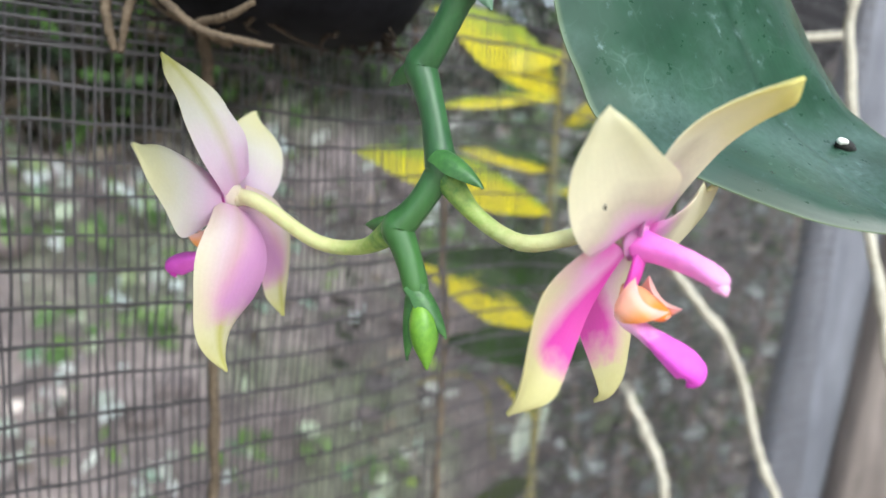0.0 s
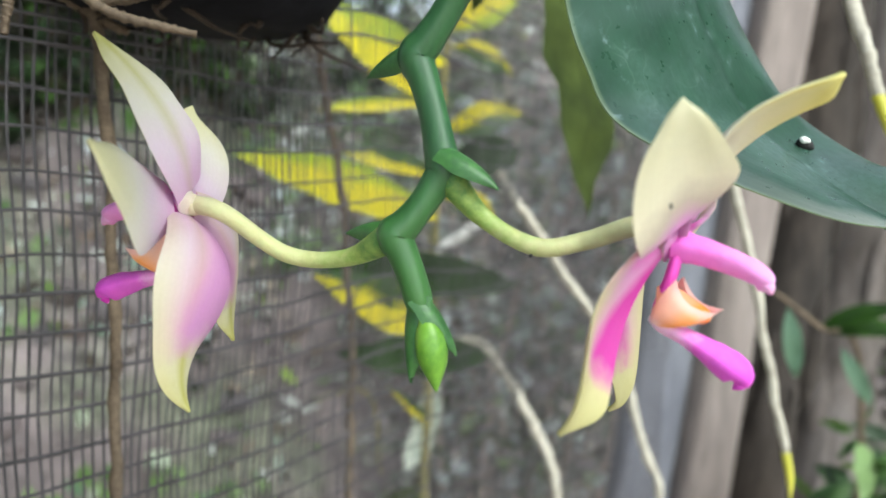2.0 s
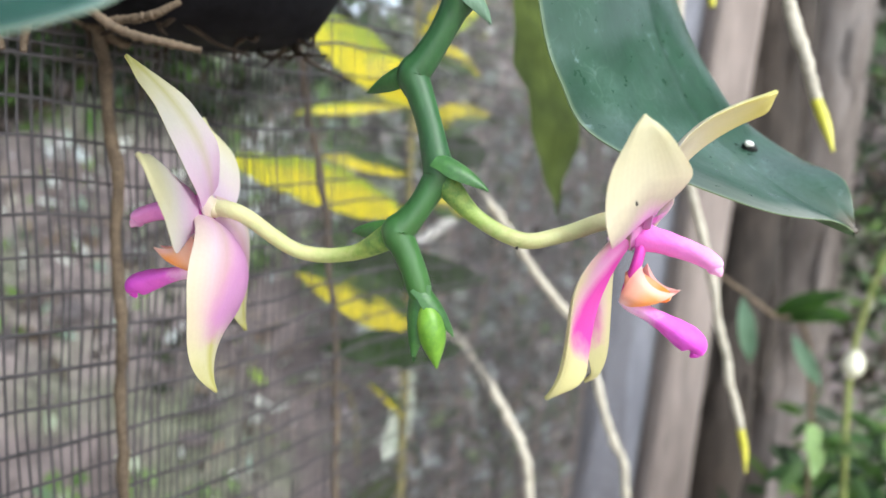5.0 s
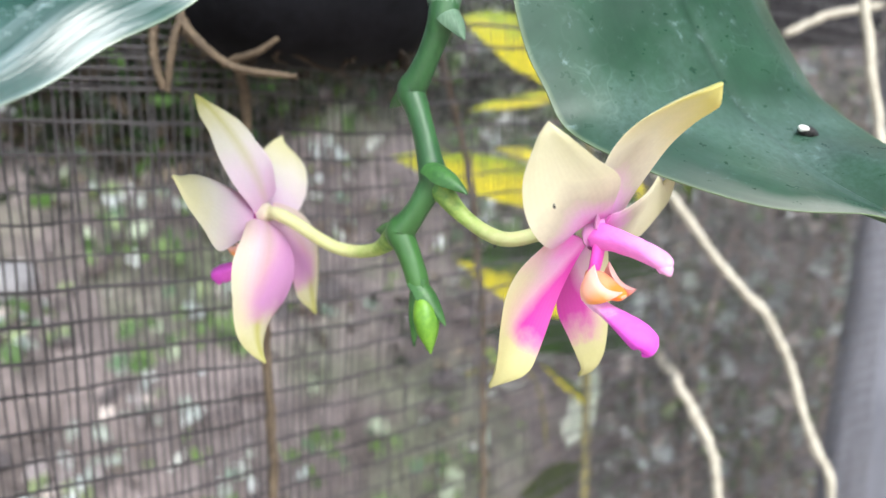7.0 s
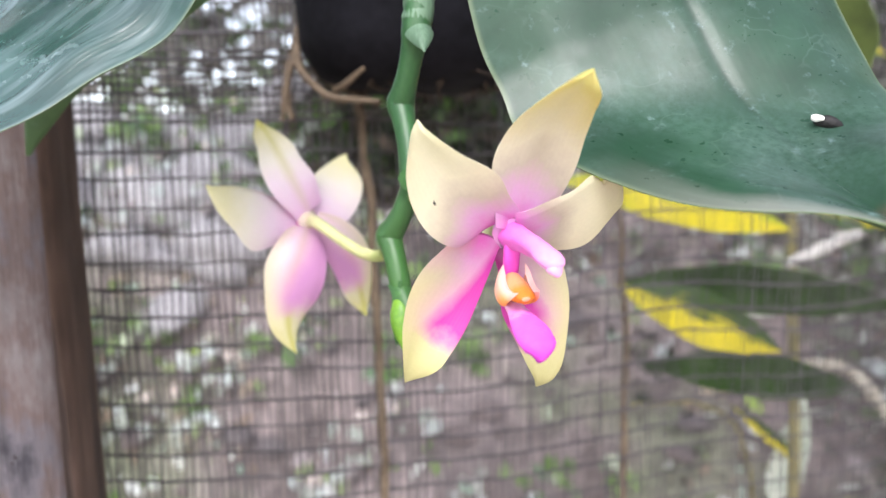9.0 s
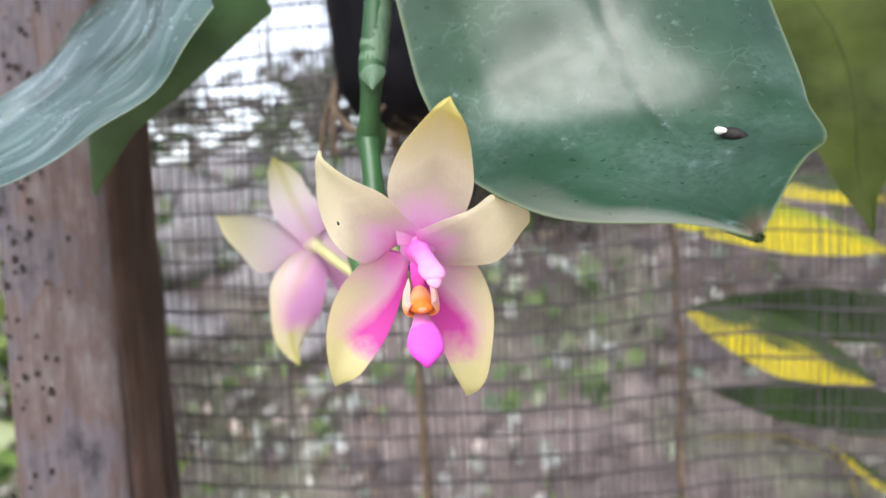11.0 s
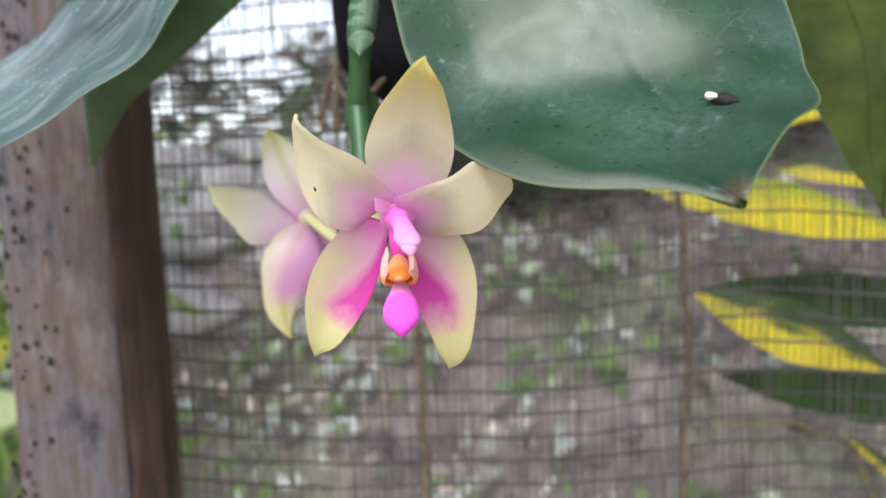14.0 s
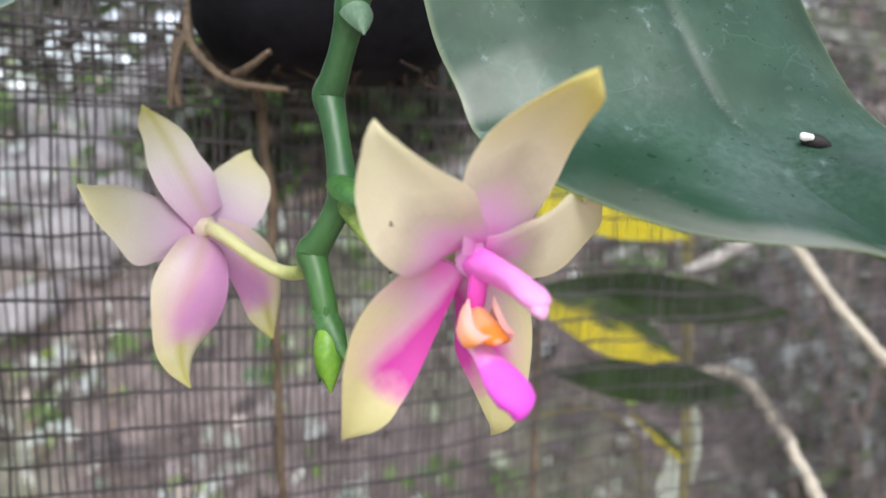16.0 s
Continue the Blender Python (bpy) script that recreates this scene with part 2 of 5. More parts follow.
def variegated(name, split, yellow, green, under=0.15):
    """Yellow and green leaf, parted across its width at split."""
    m, b = material(name, 0.45)
    u, v = blade_uv(m)
    wob = math_node(m, "MULTIPLY", math_node(m, "SUBTRACT", noise_at(m, 45, 4), 0.5), 0.9)
    uv = node(m, "ShaderNodeUVMap")
    mp = node(m, "ShaderNodeMapping")
    mp.inputs["Scale"].default_value = (14.0, 2.2, 1.0)
    nz = node(m, "ShaderNodeTexNoise", Scale=1.3, Detail=3.0)
    m.node_tree.links.new(uv.outputs[0], mp.inputs[0])
    m.node_tree.links.new(mp.outputs[0], nz.inputs["Vector"])
    s = math_node(m, "ADD", math_node(m, "ADD", u, wob), math_node(m, "MULTIPLY", math_node(m, "SUBTRACT", nz.outputs[0], 0.5), 0.9))
    col = ramp(m, s, [(max(split - 0.16, 0.0), yellow), (min(split + 0.12, 1.0), green)])
    tip = math_node(m, "MULTIPLY", math_node(m, "SUBTRACT", math_node(m, "ADD", v, wob), 0.66), 2.4, True)
    col = mixed(m, math_node(m, "MULTIPLY", tip, 0.55), col, green)
    col = mixed(m, 0.3, col, ramp(m, noise_at(m, 130, 5), [(0.32, (0.42, 0.55, 0.3, 1)), (0.62, (1, 1, 1, 1))]), "MULTIPLY")
    put(m, b, col, noise_at(m, 200, 3), 0.2, 0.001)
    thin(m, b, col, under)
    return m


M_DORSAL = petal_material("petal_dorsal", 0.42, 0.10, apex=lin(228, 218, 136))
M_PETAL = petal_material("petal_side", 0.40, apex=lin(219, 213, 178))
M_SEPAL_L = petal_material("sepal_flame_right", 0.34, 0.0, "right", apex=lin(200, 194, 140))
M_SEPAL_R = petal_material("sepal_flame_left", 0.34, 0.0, "left", apex=lin(200, 194, 140))
M_BACK = petal_material("petal_back", 0.40, 0.0, "", True)
M_BACK_KEEL = petal_material("sepal_back", 0.40, 0.6, "", True)
M_BACK_L = petal_material("sepal_back_right", 0.40, 0.85, "right", True)
M_BACK_R = petal_material("sepal_back_left", 0.40, 0.85, "left", True)
M_LIP = flesh("lip_magenta", [(0.0, lin(246, 222, 236)), (0.20, lin(240, 196, 228)), (0.38, lin(224, 104, 212)), (0.8, lin(214, 78, 204)), (1.0, lin(206, 60, 184))])
M_COLUMN = flesh("column_pink", [(0.0, lin(222, 104, 200)), (0.3, lin(226, 120, 206)), (0.6, lin(228, 144, 212)), (1.0, lin(226, 164, 208))])
M_CAP = flesh("cap_rosy_white", [(0.0, lin(224, 150, 206)), (0.6, lin(226, 172, 210)), (1.0, lin(214, 140, 186))])
M_RECEPTACLE = flesh("receptacle_pink", [(0.0, lin(190, 180, 152)), (0.4, lin(192, 176, 168)), (0.6, lin(206, 150, 196)), (1.0, lin(216, 118, 200))])
M_FOOT = flesh("foot_magenta", [(0.0, lin(226, 92, 196)), (0.5, lin(206, 62, 168)), (1.0, lin(222, 130, 176))])


def side_lobe_material():
    """Peach, orange low on the front, pale at the upturned tip."""
    m, b = material("side_lobe_peach", 0.6)
    u, v = blade_uv(m)
    wob = math_node(m, "MULTIPLY", math_node(m, "SUBTRACT", noise_at(m, 500, 3), 0.5), 0.2)
    vv, uu = math_node(m, "ADD", v, wob), math_node(m, "ADD", u, wob)
    col = ramp(m, vv, [(0.0, lin(242, 206, 204)), (0.3, lin(240, 182, 150)), (0.7, lin(236, 180, 156)), (1.0, lin(230, 180, 172))])
    front = math_node(m, "MULTIPLY", math_node(m, "MULTIPLY", math_node(m, "SUBTRACT", uu, 0.4), 2.6, True), math_node(m, "MULTIPLY", math_node(m, "SUBTRACT", 0.86, vv), 5.0, True))
    col = mixed(m, math_node(m, "MULTIPLY", front, 0.8), col, lin(240, 150, 60))
    put(m, b, col, noise_at(m, 1500, 3), 0.2, 0.0002)
    b.inputs["Subsurface Weight"].default_value = 0.2
    b.inputs["Subsurface Radius"].default_value = (0.003, 0.0015, 0.0015)
    return m


M_LOBE = side_lobe_material()
M_CALLUS = flesh("callus_orange", [(0.0, lin(224, 160, 128)), (0.45, lin(224, 146, 100)), (0.62, lin(224, 130, 50)), (1.0, lin(222, 126, 42))])
M_PEDICEL = flesh("pedicel_cream", [(0.0, lin(66, 112, 56)), (0.12, lin(140, 164, 84)), (0.3, lin(184, 188, 132)), (0.7, lin(198, 195, 156)), (0.84, lin(196, 187, 156)), (0.94, lin(192, 182, 158)), (1.0, lin(196, 170, 180))], 0.5)
def stem_material():
    """Blue-green above, fresher and yellower towards the growing end."""
    m = speckled("stem_green", lin(30, 65, 40), lin(51, 93, 53), 130, 0.40, 0.2, 0.0005, (1, 1, 0.3))
    b = m.node_tree.nodes["Principled BSDF"]
    old = b.inputs["Base Color"].links[0].from_socket
    sep = node(m, "ShaderNodeSeparateXYZ")
    m.node_tree.links.new(node(m, "ShaderNodeNewGeometry").outputs["Position"], sep.inputs[0])
    low = math_node(m, "MULTIPLY", math_node(m, "SUBTRACT", 1.428, sep.outputs[2]), 22.0, True)
    m.node_tree.links.new(mixed(m, math_node(m, "MULTIPLY", low, 0.75), old, lin(72, 122, 46)), b.inputs["Base Color"])
    return m


M_STEM = stem_material()
M_BRACT = speckled("bract_green", lin(38, 80, 40), lin(66, 112, 52), 200, 0.45, 0.2, 0.0005)
M_SHEATH = speckled("papery_sheath", lin(56, 86, 64), lin(100, 128, 104), 240, 0.6, 0.4, 0.0005, (1, 1, 0.15))
M_BUD = speckled("bud_green", lin(80, 128, 36), lin(116, 160, 50), 160, 0.4, 0.2, 0.0005)
M_LEAF = leaf_material("orchid_leaf", lin(27, 54, 39), lin(44, 75, 57), 0.30, 0.6, 0.05, worn=True, streak=0.14, coat=0.14)
M_LEAF_B = leaf_material("orchid_leaf_glossy", lin(28, 56, 50), lin(46, 80, 72), 0.22, 0.7, 0.05, 45, streak=0.55, coat=0.4)
M_LEAF_UNDER = leaf_material("orchid_leaf_under", lin(52, 84, 50), lin(74, 108, 64), 0.5, 0.1, 0.1)
M_ROOT_GREY = speckled("root_grey", lin(150, 142, 128), lin(196, 190, 176), 160, 0.75, 0.5, 0.001)
M_ROOT_BROWN = speckled("root_brown", lin(74, 62, 50), lin(118, 102, 84), 160, 0.8, 0.5, 0.001)
M_ROOT_TIP = speckled("root_tip_yellow", lin(176, 172, 52), lin(206, 200, 84), 200, 0.45, 0.2, 0.0005)
M_POT = speckled("black_plastic", lin(13, 13, 17), lin(29, 29, 35), 60, 0.8, 0.3, 0.001)
M_POT.node_tree.nodes["Principled BSDF"].inputs["Specular IOR Level"].default_value = 0.12
M_FIBRE = speckled("dark_fibre", lin(30, 25, 22), lin(66, 54, 44), 200, 0.9, 0.5, 0.0005)
M_NET = speckled("net_thread", lin(46, 44, 47), lin(82, 78, 82), 90, 0.6, 0.3, 0.0005)
def aged_wood(name, stops, scale, stretch):
    """Weathered timber: blotches of several greys and browns, crossed by fine upright grain and dark cracks."""
    m, b = material(name, 0.85)
    blot, grain = noise_at(m, scale, 6, 0.65, (1, 1, 0.45)), noise_at(m, scale * 9, 4, 0.6, stretch)
    col = ramp(m, blot, stops)
    col = mixed(m, 0.5, col, ramp(m, grain, [(0.30, (0.35, 0.33, 0.32, 1)), (0.62, (1, 1, 1, 1))]), "MULTIPLY")
    crack = ramp(m, noise_at(m, scale * 3, 3, 0.5, (1, 1, 0.08)), [(0.30, (1, 1, 1, 1)), (0.36, (0, 0, 0, 1))])
    col = mixed(m, math_node(m, "MULTIPLY", crack, 0.7), col, lin(46, 38, 36))
    return put(m, b, col, math_node(m, "ADD", grain, math_node(m, "MULTIPLY", crack, -0.8)), 0.8, 0.0015)


M_POST_GREY = aged_wood("weathered_wood", [(0.36, lin(52, 50, 57)), (0.46, lin(96, 91, 97)), (0.54, lin(94, 80, 78)), (0.66, lin(116, 110, 112))], 48, (1, 1, 0.08))
M_POST_BROWN = aged_wood("brown_wood", [(0.32, lin(58, 43, 37)), (0.5, lin(92, 72, 62)), (0.66, lin(116, 93, 82))], 30, (1, 1, 0.06))
M_POST_PALE = speckled("pale_wood", lin(104, 94, 90), lin(152, 140, 135), 22, 0.85, 0.8, 0.002, (1, 1, 0.15))
M_POST_BLUE = speckled("blue_grey_wood", lin(90, 91, 100), lin(134, 135, 145), 22, 0.85, 0.7, 0.002, (1, 1, 0.15))
M_BARK = speckled("dark_bark", lin(40, 35, 32), lin(80, 71, 65), 18, 0.95, 1.0, 0.006, (1, 1, 0.3))
# ground colour raised far above brown earth to bounce light onto the petals
M_GROUND = speckled("earth", lin(146, 133, 119), lin(196, 183, 168), 5, 0.95, 0.8, 0.01)
M_HOLE = material("worm_hole", 0.95)[0]
M_HOLE.node_tree.nodes["Principled BSDF"].inputs["Base Color"].default_value = lin(36, 30, 28)
M_WHITE = speckled("chalk_white", lin(216, 214, 208), lin(244, 242, 238), 600, 0.8, 0.3, 0.0003)
M_BLACK = speckled("dry_black", lin(14, 14, 16), lin(34, 32, 32), 700, 0.7, 0.6, 0.0005)


# ---- building ----
def mesh_of(name, bm, *materials):
    me = bpy.data.meshes.new(name)
    bm.to_mesh(me)
    bm.free()
    for m in materials:
        me.materials.append(m)
    me.polygons.foreach_set("use_smooth", [True] * len(me.polygons))
    return me


def part(name, bm, mats, parent, label=""):
    ob = new(name, mesh_of(name, bm, *(mats if isinstance(mats, (list, tuple)) else (mats,))))
    ob.parent = parent
    return tagged(ob, label)


def thing(name, label, category, place=(0, 0, 0), group="", kind=""):
    ob = new(name)
    ob.empty_display_size = 0.02
    ob.location = place
    return tagged(ob, label, category, group, kind)


def spline(points, t):
    """A smooth curve through the points, t from 0 to 1."""
    p = [Vector(q) for q in points]
    n = len(p) - 1
    x = min(max(t, 0.0), 1.0) * n
    i = min(int(x), n - 1)
    f = x - i
    a, b, c, d = p[max(i - 1, 0)], p[i], p[i + 1], p[min(i + 2, n)]
    if i == 0:
        a = b * 2 - c
    if i == n - 1:
        d = c * 2 - b
    return 0.5 * (2 * b + (c - a) * f + (2 * a - 5 * b + 4 * c - d) * f * f + (3 * b - a - 3 * c + d) * f ** 3)


def tube(bm, points, radii, sides=12, steps=40, squash=1.0, cap=True, rough=0.0, seed=0, up=(0.13, 0.21, 0.97)):
    """A round stalk along a smooth curve; u runs round, v along."""
    uv = bm.loops.layers.uv.verify()
    rings, up = [], Vector(up)
    for i in range(steps + 1):
        t = i / steps
        c = spline(points, t)
        d = (spline(points, min(t + 0.01, 1)) - spline(points, max(t - 0.01, 0))).normalized()
        r = spline([(q, 0, 0) for q in radii], t).x
        s = d.cross(up)
        if s.length < 0.2:
            s = d.cross(Vector((1, 0, 0)))
        s.normalize()
        up = s.cross(d).normalized()
        ring = []
        for k in range(sides):
            a = 2 * math.pi * k / sides
            v = c + (s * math.cos(a) + up * math.sin(a) * squash) * r
            if rough:
                v += (v - c) * rough * noise.noise(v * 0.9 / max(r, 0.0004) * 0.5 + Vector((seed, 0, 0)))
            ring.append(bm.verts.new(v))
        rings.append(ring)
    for i in range(steps):
        for k in range(sides):
            f = bm.faces.new((rings[i][k], rings[i][(k + 1) % sides], rings[i + 1][(k + 1) % sides], rings[i + 1][k]))
            for loop, (a, b) in zip(f.loops, ((k, i), (k + 1, i), (k + 1, i + 1), (k, i + 1))):
                loop[uv].uv = (a / sides, b / steps)
    if cap:
        for ring, i in ((rings[0][::-1], 0), (rings[-1], steps)):
            f = bm.faces.new(ring)
            for loop in f.loops:
                loop[uv].uv = (0.5, i / steps)
    return bm


def blade(left, mid, right, thick=0.0006, across=16, along=36, ruffle=0.0, seed=0, groove=0.0):
    """A leaf or petal between two edge curves and a middle curve; slot 0 is its face, slot 1 its back. The face looks
    to the side from which left lies on the left and the tip is up."""
    bm = bmesh.new()
    uv = bm.loops.layers.uv.verify()
    grid = []
    for j in range(along + 1):
        v = j / along
        a, b, c = spline(left, v), spline(mid, v), spline(right, v)
        row = []
        for i in range(across + 1):
            u = i / across
            p = a * (2 * (u - 0.5) * (u - 1)) + b * (4 * u * (1 - u)) + c * (2 * u * (u - 0.5))
            if groove:
                p = p - (c - a).cross(spline(mid, min(v + 0.03, 1)) - spline(mid, max(v - 0.03, 0))).normalized() * groove * math.exp(-((u - 0.5) / 0.022) ** 2) * (1 - v * 0.8)
            if ruffle:
                p = p + Vector((noise.noise(p * 60 + Vector((seed, 3, 1))), noise.noise(p * 60 + Vector((7, seed, 1))), noise.noise(p * 60 + Vector((1, 9, seed))))) * ruffle
            row.append(p)
        grid.append(row)
    face, back = [], []
    for j in range(along + 1):
        fr, br = [], []
        for i in range(across + 1):
            du = grid[j][min(i + 1, across)] - grid[j][max(i - 1, 0)]
            dv = grid[min(j + 1, along)][i] - grid[max(j - 1, 0)][i]
            n = du.cross(dv)
            if n.length < 1e-12:
                n = face_n
            n = n.normalized()
            face_n = n
            rim = min(1.0, 6 * min(i, across - i) / across + 0.12)
            fr.append(bm.verts.new(grid[j][i] + n * thick * 0.5 * rim))
            br.append(bm.verts.new(grid[j][i] - n * thick * 0.5 * rim))
        face.append(fr)
        back.append(br)
    def quad(vs, uvs, slot):
        f = bm.faces.new(vs)
        f.material_index = slot
        for loop, q in zip(f.loops, uvs):
            loop[uv].uv = q
    for j in range(along):
        for i in range(across):
            q = [(i / across, j / along), ((i + 1) / across, j / along), ((i + 1) / across, (j + 1) / along), (i / across, (j + 1) / along)]
            quad((face[j][i], face[j][i + 1], face[j + 1][i + 1], face[j + 1][i]), q, 0)
            quad((back[j][i + 1], back[j][i], back[j + 1][i], back[j + 1][i + 1]), [q[1], q[0], q[3], q[2]], 1)
        for i in (0, across):
            q = [(i / across, j / along), (i / across, (j + 1) / along)]
            vs = (face[j][i], face[j + 1][i], back[j + 1][i], back[j][i])
            quad(vs if i == 0 else vs[::-1], [q[0], q[1], q[1], q[0]], 0)
    for j in (0, along):
        for i in range(across):
            vs = (face[j][i], back[j][i], back[j][i + 1], face[j][i + 1])
            quad(vs if j == 0 else vs[::-1], [(i / across, j / along)] * 4, 0)
    for side in (face, back):
        rim_loop = [r[0] for r in side] + side[-1][1:] + [r[-1] for r in side[-2::-1]] + side[0][-2:0:-1]
        for p, q in zip(rim_loop, rim_loop[1:] + rim_loop[:1]):
            e = bm.edges.get((p, q))
            if e:
                e.smooth = False
    return bm


def leaf_curves(base, tip, width, normal, arch=0.0, droop=0.0, cup=0.1, widest=0.45, n=8, stalk=0.08):
    """Edge and middle curves of a simple leaf from base to tip, facing normal."""
    base, tip, normal = Vector(base), Vector(tip), Vector(normal).normalized()
    axis = tip - base
    side = axis.cross(normal).normalized()
    up = side.cross(axis).normalized()
    left, mid, right = [], [], []
    for i in range(n + 1):
        t = i / n
        w = width * 0.5 * max(stalk * (1 - t), math.sin(math.pi * t ** (math.log(0.5) / math.log(widest))) ** 0.85)
        c = base + axis * t + up * (arch * 4 * t * (1 - t) - droop * t * t)
        left.append(c - side * w + up * cup * w)
        mid.append(c)
        right.append(c + side * w + up * cup * w)
    return left, mid, right


def ground():
    bm = bmesh.new()
    n = 60
    grid = []
    for j in range(n + 1):
        row = []
        for i in range(n + 1):
            x, y = ((2 * k / n - 1) for k in (i, j))
            x, y = 60 * x * abs(x) ** 2, 60 * y * abs(y) ** 2
            row.append(bm.verts.new((x, y, 0.03 * noise.noise(Vector((x, y, 0)) * 1.7))))
        grid.append(row)
    for j in range(n):
        for i in range(n):
            bm.faces.new((grid[j][i], grid[j][i + 1], grid[j + 1][i + 1], grid[j + 1][i]))
    return tagged(new("ground", mesh_of("ground", bm, M_GROUND)), "bare earth ground, made pale to bounce light onto the flowers", "ground", kind="structure")


ground()


def sky_blocker():
    """Four unseen dark sheets added overhead to block sky light, with gaps between them."""
    bm = bmesh.new()
    for x0, x1, y0, y1 in ((-1.8, 0.42, -0.2, 1.0), (-1.8, -0.05, 1.06, 2.6), (-1.8, 1.3, -2.6, -1.4), (1.35, 2.7, -1.0, 1.4)):
        n = 24
        grid = [[bm.verts.new((x0 + (x1 - x0) * i / n, y0 + (y1 - y0) * j / n, 2.55 + 0.05 * math.sin(i * 0.9) * math.sin(j * 1.3 + 1))) for i in range(n + 1)] for j in range(n + 1)]
        for j in range(n):
            for i in range(n):
                bm.faces.new((grid[j][i], grid[j][i + 1], grid[j + 1][i + 1], grid[j + 1][i]))
    ob = tagged(new("sky_blocker", mesh_of("sky_blocker", bm, M_BLOCKER)), "unseen dark sheets added overhead to shape the sky light", "roof", kind="structure")
    sol = ob.modifiers.new("thickness", "SOLIDIFY")
    sol.thickness = 0.004


M_BLOCKER = speckled("blocker_cloth", lin(46, 50, 46), lin(66, 70, 64), 8, 0.9, 0.4, 0.004)
sky_blocker()
NET_O, NET_D = Vector((-0.1275, 0.167, 0)), Vector((0.722, 0.692, 0))
NET_N = Vector((0.692, -0.722, 0))


def bank_point(u, k):
    """A place on the bank behind the net: u along it, k from its foot (0) over its crest (0.75) to its back (1)."""
    crest = 1.52 + 0.15 * min(max((u + 0.1) / 0.7, 0), 1) + 0.04 * noise.noise(Vector((u * 2.3, 4, 0))) + 0.65 * max(0.0, u - 1.15)
    bend = max(0.0, u - 0.75) ** 1.3 * 0.45 + max(0.0, -0.9 - u) * 0.9
    n = -0.30 - 1.05 * k + bend
    f = min(k / 0.75, 1)
    z = crest * (1 - (1 - f) ** 1.7) - max(0.0, k - 0.75) * 1.2
    p = NET_O + NET_D * u + NET_N * n + Vector((0, 0, z))
    q = Vector((u, k * 1.4, 0))
    lump = 0.05 * noise.noise(q * 5) + 0.025 * noise.noise(q * 13) + 0.008 * noise.noise(q * 40)
    return p + Vector((NET_N.x, NET_N.y, 0.8)) * lump * min(1.0, k * 8)


def bank():
    bm = bmesh.new()
    nu, nk = 220, 70
    grid = [[bm.verts.new(bank_point(-2.2 + 4.8 * i / nu, j / nk)) for i in range(nu + 1)] for j in range(nk + 1)]
    for j in range(nk):
        for i in range(nu):
            bm.faces.new((grid[j][i], grid[j][i + 1], grid[j + 1][i + 1], grid[j + 1][i]))
    return tagged(new("earth_bank", mesh_of("earth_bank", bm, M_BANK)), "grey-brown earth bank strewn with stones and litter", "bank", kind="structure")


def bank_earth():
    """Grey-brown earth with mossy grey-green patches."""
    m, b = material("bank_earth", 0.95)
    coarse, grain = noise_at(m, 9, 5), noise_at(m, 54, 4)
    both = math_node(m, "ADD", math_node(m, "MULTIPLY", coarse, 0.65), math_node(m, "MULTIPLY", grain, 0.35))
    col = ramp(m, both, [(0.36, lin(82, 75, 75)), (0.64, lin(158, 145, 145))])
    moss = ramp(m, noise_at(m, 3.1, 6, 0.65), [(0.47, (0, 0, 0, 1)), (0.60, (1, 1, 1, 1))])
    col = mixed(m, math_node(m, "MULTIPLY", moss, 0.6), col, ramp(m, grain, [(0.35, lin(70, 80, 58)), (0.65, lin(136, 148, 118))]))
    return put(m, b, col, both, 0.9, 0.01)


M_BANK = bank_earth()
M_STONES = [speckled("stone_grain", lin(*p), lin(*q), 20, 0.9, 0.8, 0.004) for p, q in (((100, 90, 90), (152, 140, 140)), ((112, 100, 100), (164, 150, 150)), ((96, 90, 92), (142, 134, 137)))]
the_bank = bank()


def stones():
    rng = random.Random(4)
    kinds = []
    for k in range(9):
        bm = bmesh.new()
        bmesh.ops.create_icosphere(bm, subdivisions=2, radius=1.0)
        for v in bm.verts:
            v.co *= 1 + 0.35 * noise.noise(v.co * 1.3 + Vector((k * 7, 0, 0)))
        kinds.append(mesh_of("stone", bm, M_STONES[k % 3]))
    for _ in range(230):
        u, k = rng.uniform(-0.75, 1.25), rng.uniform(0.3, 0.74)
        r = rng.uniform(0.008, 0.026)
        ob = new("stone", rng.choice(kinds))
        ob.parent = the_bank
        p = bank_point(u, k)
        ob.matrix_local = pose(*p, rng.uniform(-20, 20), rng.uniform(-20, 20), rng.uniform(0, 360)) @ Matrix.Diagonal((r * rng.uniform(0.9, 1.6), r, r * rng.uniform(0.5, 0.8), 1))


def rubble():
    """Pale broken stone at the left end of the bank."""
    rng = random.Random(21)
    bm = bmesh.new()
    bmesh.ops.create_icosphere(bm, subdivisions=2, radius=1.0)
    for v in bm.verts:
        v.co *= 1 + 0.4 * noise.noise(v.co * 1.1 + Vector((3, 0, 9)))
    me = mesh_of("pale_stone", bm, speckled("pale_stone", lin(150, 147, 152), lin(206, 203, 208), 14, 0.9, 0.8, 0.004))
    for _ in range(70):
        r = rng.uniform(0.03, 0.08)
        ob = new("pale_stone", me)
        ob.parent = the_bank
        ob.matrix_local = pose(*bank_point(rng.uniform(-0.9, 0.08), rng.uniform(0.46, 0.72)), rng.uniform(-25, 25), rng.uniform(-25, 25), rng.uniform(0, 360)) @ Matrix.Diagonal((r * rng.uniform(0.9, 1.7), r, r * rng.uniform(0.5, 0.8), 1))


